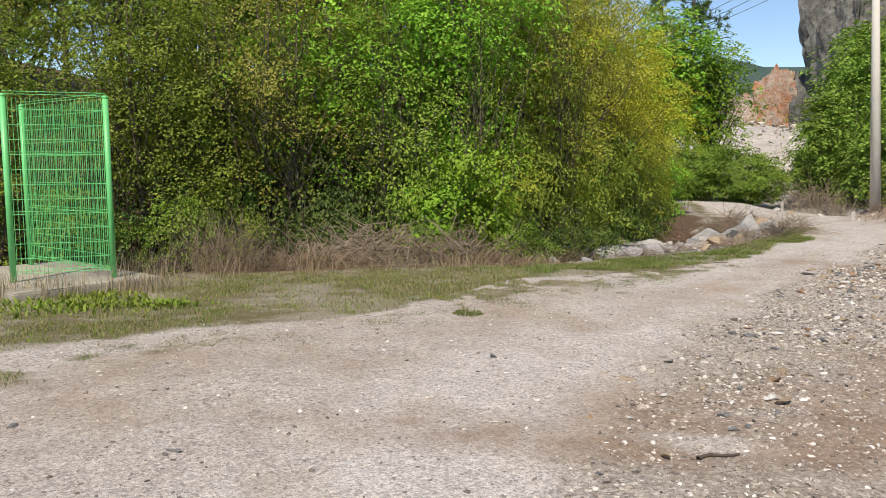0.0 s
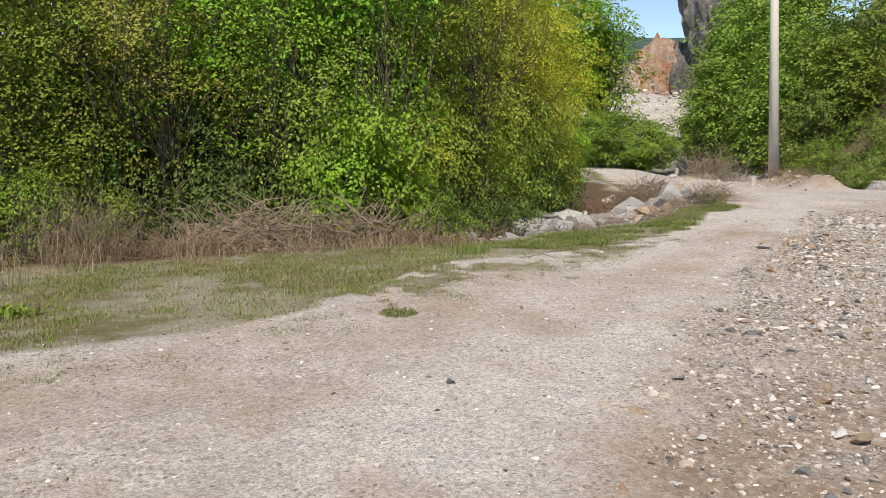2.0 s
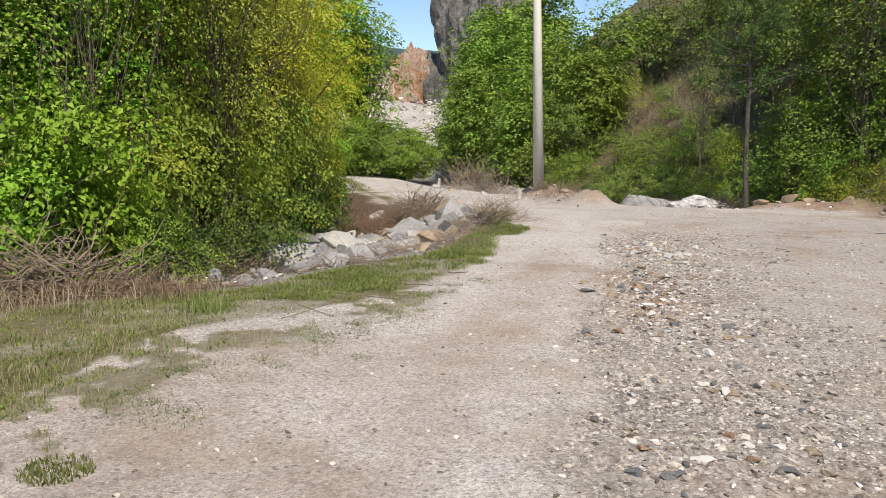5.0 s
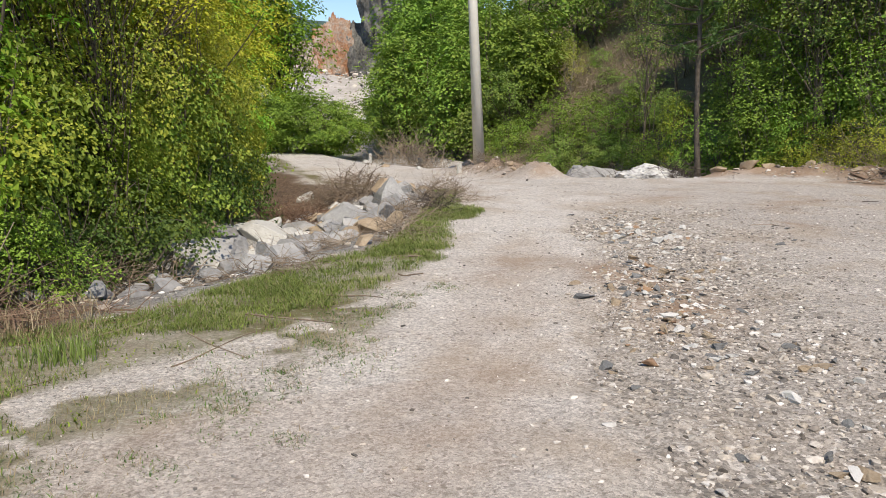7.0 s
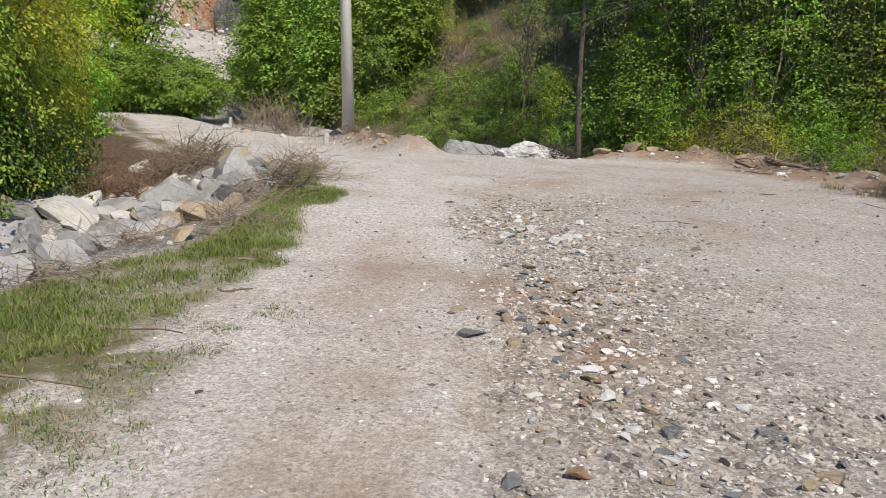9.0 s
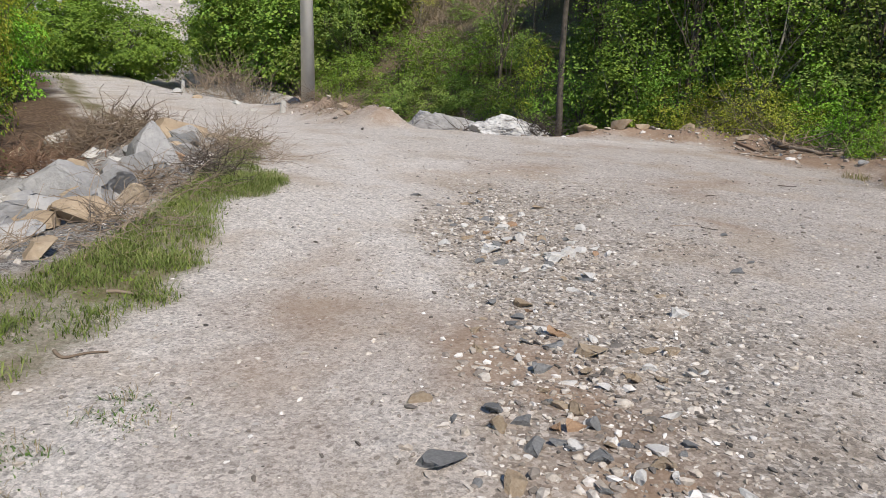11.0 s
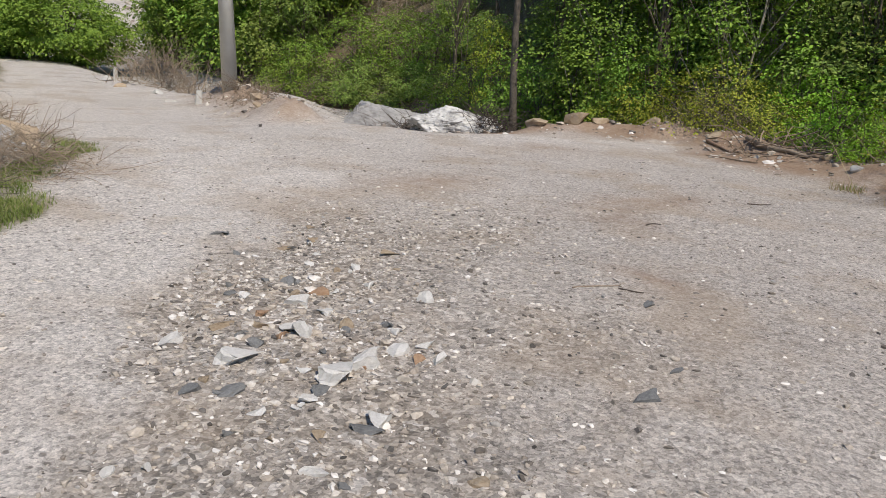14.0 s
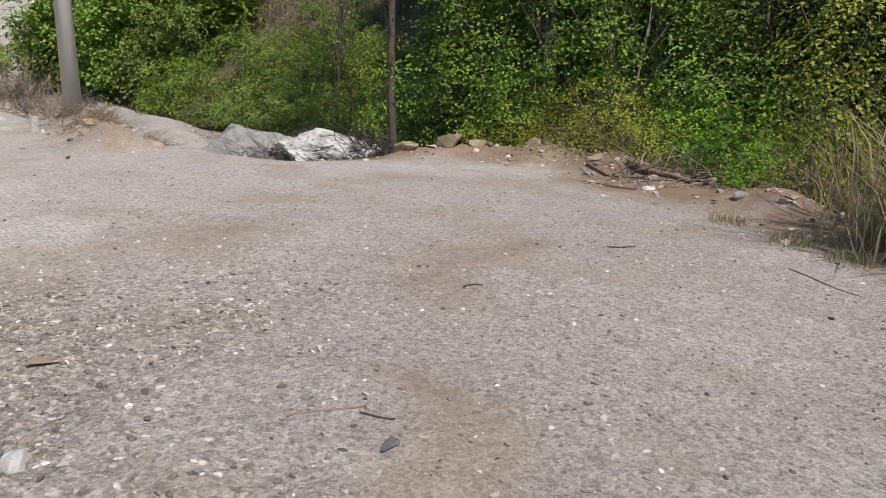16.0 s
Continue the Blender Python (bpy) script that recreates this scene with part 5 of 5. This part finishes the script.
def brush(name, label, x, y, rx, ry, tall, n, length, r0, material, seed, upright=0.25, on=None):
    """A heap of dead branches."""
    rng = np.random.default_rng(seed)
    d = rng.normal(size=(n, 2)) * 0.5
    d = d[np.hypot(d[:, 0], d[:, 1]) < 1.3]
    n = len(d)
    P = np.stack([x + d[:, 0] * rx, y + d[:, 1] * ry], 1)
    g = height(P[:, 0], P[:, 1])
    if on is not None:
        g = np.maximum(g, on - 3 * np.hypot(d[:, 0], d[:, 1]) ** 2 * 0.2)
    fall = np.clip(1 - np.hypot(d[:, 0], d[:, 1]) ** 2, 0.12, 1)
    z = g + tall * fall * rng.uniform(0, 1, n)
    a = rng.uniform(0, 6.28, n)
    e = rng.normal(size=n) * 0.35 + upright
    L = length * rng.uniform(0.4, 1.3, n)
    D = np.stack([np.cos(a) * np.cos(e), np.sin(a) * np.cos(e), np.sin(e)], 1) * L[:, None]
    t = np.linspace(0, 1, 5)[None, :, None]
    A = np.concatenate([P, z[:, None]], 1)[:, None]
    lines = A + D[:, None] * t + np.sin(t * 3.1) * rng.normal(size=(n, 1, 3)) * L[:, None, None] * 0.10 + np.sin(t * 6.3) * rng.normal(size=(n, 1, 3)) * L[:, None, None] * 0.04
    floor = height(lines[..., 0], lines[..., 1]) + 0.01
    lines[..., 2] = np.maximum(lines[..., 2], floor)
    R = r0 * rng.uniform(0.35, 1.3, n)[:, None] * np.linspace(1, 0.35, 5)[None]
    return tagged(put(name, array_mesh(name, *tubes(lines, R, 3)), material), label, "brushwood", kind="stuff")


brush("brush_pile", "heap of dry brown cut branches before the thicket", -2.0, 11.3, 1.5, 0.75, 0.65, 620, 0.75, 0.009, TWIG, 1)
brush("brush_pile", "heap of dry brown cut branches before the thicket", -0.6, 11.7, 1.0, 0.6, 0.45, 380, 0.7, 0.009, TWIG, 2)
brush("brush_pile", "tangle of dry upright stalks beside the fence", -4.0, 10.3, 1.1, 0.6, 0.5, 520, 0.7, 0.004, TWIG, 3, 0.8)
brush("brush_pile", "low mat of reddish dry twigs and leaves", 0.1, 11.4, 1.3, 0.5, 0.15, 520, 0.35, 0.005, LITTER, 4, 0.05)
brush("brush_pile", "low mat of dry brown twigs and leaves", -3.0, 10.6, 1.6, 0.5, 0.2, 520, 0.4, 0.005, LITTER, 5, 0.1)
brush("brush_pile", "dry bramble tangle on the stream's bank", 6.5, 17.4, 0.55, 0.8, 0.35, 420, 0.45, 0.004, TWIG, 6, 0.3)
brush("brush_pile", "dry bramble tangle on the stream's bank", 5.0, 15.4, 0.6, 0.6, 0.2, 260, 0.4, 0.004, TWIG, 7, 0.2)
brush("brush_pile", "dry bramble tangle on the stream's bank", 3.4, 13.6, 0.8, 0.4, 0.15, 240, 0.4, 0.004, TWIG, 8, 0.2)
brush("brush_pile", "brown bramble heap on the far bank", 5.8, 21.4, 1.1, 1.0, 0.5, 800, 0.5, 0.007, TWIG, 9, 0.35)
brush("brush_pile", "brown bramble heap on the far bank", 4.3, 20.4, 1.1, 0.9, 0.35, 520, 0.5, 0.008, LITTER, 19, 0.3)
brush("brush_pile", "dry twigs caught on the stream's far bank", 1.0, 14.6, 1.2, 0.9, 0.3, 520, 0.6, 0.007, TWIG, 20, 0.2)
brush("brush_pile", "grey bramble stems along the bank's edge", 5.75, 16.1, 0.35, 0.6, 0.22, 220, 0.4, 0.004, TWIG_DARK, 21, 0.3)
brush("brush_pile", "grey bramble stems along the bank's edge", 4.5, 14.0, 0.4, 0.5, 0.15, 180, 0.4, 0.004, TWIG, 22, 0.2)
brush("brush_pile", "grey bramble stems along the bank's edge", 2.6, 12.5, 0.7, 0.3, 0.12, 200, 0.35, 0.004, TWIG, 23, 0.2)
brush("brush_pile", "charred dark twigs lying over a white rock", 16.4, 23.5, 1.1, 0.7, 0.8, 520, 0.7, 0.010, TWIG_DARK, 10, 0.2)
brush("brush_pile", "charred dark twigs lying among rock slabs", 15.2, 24.6, 1.1, 0.7, 0.5, 320, 0.6, 0.010, TWIG_DARK, 11, 0.2)
brush("brush_pile", "dry brown bush beside the concrete pole", 12.3, 27.3, 0.9, 0.8, 0.3, 420, 0.5, 0.005, TWIG, 12, 0.5)
brush("brush_pile", "dry brown grass and twigs on the clay mound", 11.6, 24.6, 0.5, 1.3, 0.2, 420, 0.3, 0.005, TWIG, 18, 0.5)
brush("brush_pile", "bare grey bush beyond the track's edge", 12.6, 35.5, 1.6, 1.6, 0.9, 420, 1.2, 0.010, TWIG, 13, 0.7)
brush("brush_pile", "broken branches thrown on the clay bank", 16.1, 16.3, 0.7, 0.9, 0.15, 60, 0.7, 0.014, TWIG, 14, 0.05)
brush("brush_pile", "dry twigs under the hillside shrubs", 16.6, 14.2, 0.8, 1.8, 0.5, 520, 0.6, 0.005, TWIG, 15, 0.6)
brush("brush_pile", "dry twigs under the hillside shrubs", 17.6, 18.0, 0.9, 1.8, 0.5, 420, 0.6, 0.005, TWIG, 16, 0.6)

brush("brush_pile", "dry tan scrub on a bare patch of the slope", 22.8, 37.4, 3.4, 3.2, 0.4, 1000, 0.8, 0.012, TWIG, 33, 0.6)
brush("brush_pile", "dry tan scrub on a bare patch of the slope", 20.6, 34.4, 1.6, 2.2, 0.35, 380, 0.7, 0.010, TWIG, 34, 0.7)
brush("brush_pile", "dry brown twigs and roots on the clay mound's edge", 12.9, 26.2, 0.35, 1.0, 0.15, 260, 0.35, 0.005, TWIG, 31, 0.3)
boulder("stone", "pale tan stone lying on the clay mound", ROCK_TAN, (12.1, 23.6, gz(12.1, 23.6) + 0.05), (0.22, 0.17, 0.16), 481, 0.6, unit=ICO2, group="bank stones", category="stone")
# dry reeds
rngr = np.random.default_rng(17)
RX, RY = 14.75 + rngr.normal(size=1300) * 0.34, 12.15 + rngr.normal(size=1300) * 0.5
blades("reeds", "clump of tall dry straw-coloured reeds by the lot", STRAW, RX, RY, 1.05, 0.016, rngr, 1.5)


# ---- fence enclosure on its slab ----
def rod(bm, a, b, r, k=6):
    a, b = Vector(a), Vector(b)
    m = Matrix.Translation((a + b) / 2) @ (b - a).to_track_quat("Z", "Y").to_matrix().to_4x4()
    bmesh.ops.create_cone(bm, cap_ends=True, segments=k, radius1=r, radius2=r, depth=(b - a).length, matrix=m)


FENCE_POSTS = ((-4.62, 8.2), (-6.65, 9.3), (-5.66, 7.62))
FENCE_TOP = 2.38
slab_z = gz(-5.6, 8.6)
bm = bmesh.new()
bmesh.ops.create_cube(bm, size=1.0, matrix=Matrix.Translation((-5.75, 8.35, slab_z + 0.02)) @ Euler((0, 0, radians(-32))).to_matrix().to_4x4() @ Matrix.Diagonal((2.9, 1.9, 0.22, 1)))
bmesh.ops.bevel(bm, geom=bm.edges[:], offset=0.02, segments=2, affect="EDGES")
me = bpy.data.meshes.new("concrete_slab")
bm.to_mesh(me)
bm.free()
tagged(put("concrete_slab", me, SLAB), "weathered concrete slab under the green fence", "slab")
fence = thing("wire_fence", "bright green welded wire fence enclosure on round posts", "fence", at=placed(0, 0, slab_z + 0.12))
for x, y in FENCE_POSTS:
    bm = bmesh.new()
    rod(bm, (x, y, 0), (x, y, FENCE_TOP), 0.038, 16)
    post = part("post", bm, GREEN_PAINT, fence, smooth=True)
    bm = bmesh.new()
    bmesh.ops.create_uvsphere(bm, u_segments=14, v_segments=8, radius=0.044, matrix=Matrix.Translation((x, y, FENCE_TOP)) @ Matrix.Diagonal((1, 1, 0.7, 1)))
    part("cap", bm, GREEN_PAINT, post, smooth=True)
for a, b in ((FENCE_POSTS[2], FENCE_POSTS[0]), (FENCE_POSTS[1], FENCE_POSTS[0])):
    bm = bmesh.new()
    length = math.hypot(b[0] - a[0], b[1] - a[1])
    nwire = int(length / 0.05)
    for i in range(1, nwire):
        t = i / nwire
        x, y = a[0] + (b[0] - a[0]) * t, a[1] + (b[1] - a[1]) * t
        rod(bm, (x, y, 0.10), (x, y, FENCE_TOP - 0.02), 0.0042, 4)
    for j in range(13):
        z = 0.12 + j * 0.19
        for dz in ((0, 0.035) if j % 4 == 0 else (0,)):
            rod(bm, (*a, z + dz), (*b, z + dz), 0.0045, 4)
    part("mesh_panel", bm, GREEN_PAINT, fence)

# ---- concrete pole, its arm and cables ----
POLE = (11.98, 27.67)
pz = gz(*POLE) - 0.3
pole = thing("utility_pole", "tall tapered round grey concrete utility pole", "utility pole", at=Matrix.Translation((*POLE, pz)) @ Euler((0, radians(-2.7), 0)).to_matrix().to_4x4())
bm = bmesh.new()
bmesh.ops.create_cone(bm, cap_ends=True, segments=28, radius1=0.185, radius2=0.10, depth=10.0, matrix=Matrix.Translation((0, 0, 5.0)))
part("shaft", bm, CONCRETE, pole, smooth=True)
bm = bmesh.new()
bmesh.ops.create_cube(bm, size=1.0, matrix=Matrix.Translation((0, 0, 9.6)) @ Matrix.Diagonal((1.8, 0.10, 0.10, 1)))
part("crossarm", bm, CABLE, pole)
for dx in (-0.8, 0.0, 0.8):
    a, b = np.array([POLE[0] + dx - 0.46, POLE[1], pz + 9.66]), np.array([4.0 + dx * 1.5, 84.0, 14.5])
    t = np.linspace(0, 1, 24)[:, None]
    line = a * (1 - t) + b * t - np.array([0, 0, 1.6]) * (4 * t * (1 - t))
    tagged(put("power_cable", array_mesh("power_cable", *tubes(line[None], np.full((1, 24), 0.012), 5), True), CABLE), "thin black overhead power cable on the concrete pole", "cable", "power cables")

# ---- marker stubs at the track ----
for x, y, h in ((11.15, 27.4, 0.30), (11.85, 39.0, 0.45)):
    bm = bmesh.new()
    bmesh.ops.create_cone(bm, cap_ends=True, segments=10, radius1=0.09, radius2=0.07, depth=h + 0.2, matrix=Matrix.Translation((0, 0, h / 2 - 0.1)))
    bmesh.ops.bevel(bm, geom=[e for e in bm.edges if e.calc_face_angle(0) > 1], offset=0.015, segments=2, affect="EDGES")
    me = bpy.data.meshes.new("marker_post")
    bm.to_mesh(me)
    bm.free()
    ob = put("marker_post", me, ROCK_WHITE)
    ob.matrix_basis = placed(x, y, gz(x, y), 0.3, 1, 1, 0.06)
    tagged(ob, "short pale concrete marker post at the track's edge", "marker post", "marker posts")

# ---- quarry: cliff, face and far ridge ----
def crag(name, label, mat, at, size, seed, rugged=0.18, cat="cliff", ramp=0.0):
    """A broken rock mass."""
    rng = np.random.default_rng(seed)
    V, F = ico(6)
    for _ in range(22):
        n = rng.normal(size=3) * np.array([1, 1, 0.6])
        n /= np.linalg.norm(n)
        V -= np.clip(V @ n - rng.uniform(0.4, 0.85), 0, None)[:, None] * n
    W = V.copy()
    for s, w in ((1.6, rugged), (4.0, rugged * 0.6), (9.0, rugged * 0.4), (20.0, rugged * 0.22)):
        V += np.array([abs(noise.noise(Vector((v[0] * s + seed, v[1] * s, v[2] * s)))) - 0.25 for v in W])[:, None] * w * 2.0 * W
    V[:, 2] *= 1 - ramp * 0.5 + ramp * 0.5 * V[:, 0]
    ob = put(name, array_mesh(name, V * np.array(size), F), mat)
    ob.matrix_basis = Matrix.Translation(at)
    return tagged(ob, label, cat)


CLIFF = plain_rough("grey_cliff_rock", ((0.36, (0.06, 0.058, 0.05)), (0.5, (0.19, 0.185, 0.165)), (0.64, (0.36, 0.35, 0.325))), 0.35, 2.2, 0.9, 0.8)
QUARRY = plain_rough("orange_quarry_face", ((0.33, (0.24, 0.13, 0.075)), (0.43, (0.43, 0.22, 0.115)), (0.55, (0.44, 0.36, 0.29)), (0.68, (0.62, 0.56, 0.50))), 0.7, 3.0, 0.9, 0.8, fleck=(0.36, 0.17, 0.08))
# woods green shifted to blue: the haze of distance is in the colour
RIDGE_WOOD_HAZE = plain_rough("hazy_far_ridge", ((0.3, (0.035, 0.065, 0.055)), (0.5, (0.055, 0.095, 0.08)), (0.7, (0.085, 0.13, 0.105))), 0.05, 0.3, 0.6, 4.0)
crag("cliff", "steep grey limestone cliff above the quarry", CLIFF, (36.2, 96, 12), (11, 9, 28), 3, 0.3)
crag("quarry_face", "broken orange and tan quarry rock face", QUARRY, (27.4, 105, 4.5), (4.6, 5, 12.0), 5, 0.16, "rock face", 0.5)
crag("quarry_face", "low shoulder of orange and grey quarry rock", QUARRY, (23.0, 106, 4.5), (5.0, 5, 11.0), 6, 0.14, "rock face", 0.6)
crag("quarry_face", "low grey and tan quarry bench", QUARRY, (17.5, 111, 4.0), (7, 5, 5.5), 7, 0.14, "rock face")
crag("quarry_face", "grey quarry wall with rusty streaks", CLIFF, (30.6, 102, 5.0), (2.6, 4, 8.0), 9, 0.14, "rock face")
# bare rock slabs at the brook
for label, mat, x, y, z, size, seed in (
        ("sloping banded grey bare rock slab beside the brook", ROCK_BAND, 14.8, 25.4, 0.24, (2.1, 1.2, 0.7), 11), ("white bare rock slab half covered by charred twigs", ROCK_PALE_BAND, 16.2, 24.0, 0.16, (1.8, 1.0, 0.66), 12),
        ("low grey rock slab with dark seams", ROCK_BAND, 15.6, 27.4, 0.1, (1.1, 0.9, 0.62), 13), ("low grey rock slab under twigs", ROCK_BAND, 15.4, 24.4, 0.0, (0.9, 0.7, 0.42), 14)):
    crag("rock_slab", label, mat, (x, y, gz(x, y) + z), size, seed, 0.10, "rock")
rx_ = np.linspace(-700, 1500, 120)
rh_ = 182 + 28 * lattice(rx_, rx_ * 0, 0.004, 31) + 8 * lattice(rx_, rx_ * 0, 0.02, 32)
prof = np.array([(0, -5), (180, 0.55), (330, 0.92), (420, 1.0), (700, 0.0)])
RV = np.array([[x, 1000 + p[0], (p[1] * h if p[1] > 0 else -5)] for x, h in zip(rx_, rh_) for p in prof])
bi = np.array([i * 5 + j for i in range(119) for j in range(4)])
tagged(put("distant_hill", array_mesh("distant_hill", RV, np.stack([bi, bi + 5, bi + 6, bi + 1], 1), True), RIDGE_WOOD_HAZE), "far wooded ridge under the sky, distance haze in its blue-green colour", "hill", kind="structure")


# ---- sticks and logs ----
def stick(label, a, b, r, seed, mat=None):
    rng = np.random.default_rng(seed)
    p = bent(rng, np.array([*a, 0.0]), np.array([*b, 0.0]), 10, 0.025)
    p[:, 2] = height(p[:, 0], p[:, 1]) + r * 0.8
    tagged(put("stick", array_mesh("stick", *tubes(p[None], np.linspace(r, r * 0.5, 10)[None], 7), True), mat or TWIG), label, "stick")


for i, (x, y, s) in enumerate(((4.6, 20.2, 0.2), (4.0, 19.5, 0.25), (3.6, 20.0, 0.2), (4.9, 21.0, 0.22), (5.4, 20.6, 0.18), (3.2, 19.0, 0.2), (4.3, 19.0, 0.16), (5.3, 22.6, 0.25), (4.6, 22.0, 0.2))):
    boulder("boulder", "tan boulder half sunk in the far bank", KINDS[i % 3][0], (x, y, gz(x, y) + s * 0.2), (s, s * 0.8, s * 0.65), 640 + i, i * 1.3, group="far bank boulders")
stick("dark dry stick lying on the gravel", (2.06, 2.91), (2.30, 3.02), 0.012, 1, TWIG_DARK)
stick("thin pale straw stem lying on the gravel", (8.80, 12.72), (9.14, 12.66), 0.005, 2)
stick("curled dark twig lying on the gravel", (9.06, 12.60), (9.12, 12.50), 0.005, 3, TWIG_DARK)
stick("thin grey twig lying at the lot's edge", (13.24, 12.97), (12.95, 12.3), 0.005, 4)
stick("broken brown log lying on the clay bank", (16.35, 16.9), (15.95, 16.2), 0.055, 5)
stick("broken brown log lying on the clay bank", (16.0, 16.3), (15.9, 15.6), 0.04, 6)
stick("reddish broken branch lying on the clay bank", (16.3, 17.6), (15.9, 16.9), 0.03, 7, LITTER)
stick("pale dry branch lying across the verge grass", (3.75, 11.85), (3.95, 11.72), 0.009, 8)
stick("pale dry branch lying across the verge grass", (4.1, 12.55), (4.35, 12.42), 0.012, 9)
stick("dark twig lying on the gravel", (12.5, 14.15), (12.75, 14.05), 0.008, 10, TWIG_DARK)
stick("dark twig lying on the gravel", (10.65, 13.8), (10.78, 13.76), 0.007, 11, TWIG_DARK)
for i, (a, b, r) in enumerate((((1.6, 9.75), (2.2, 10.35), 0.005), ((1.75, 10.5), (2.05, 9.75), 0.006), ((2.2, 10.9), (2.75, 10.3), 0.007), ((2.9, 11.3), (3.3, 10.95), 0.007), ((1.1, 10.6), (1.7, 11.2), 0.009), ((0.4, 9.4), (1.0, 9.8), 0.006),
                               ((-3.3, 8.9), (-2.6, 8.2), 0.008), ((-4.3, 9.3), (-3.5, 8.7), 0.009), ((-1.9, 9.9), (-1.2, 9.6), 0.008))):
    stick("thin grey-brown dead stem lying over the verge", a, b, r, 40 + i)
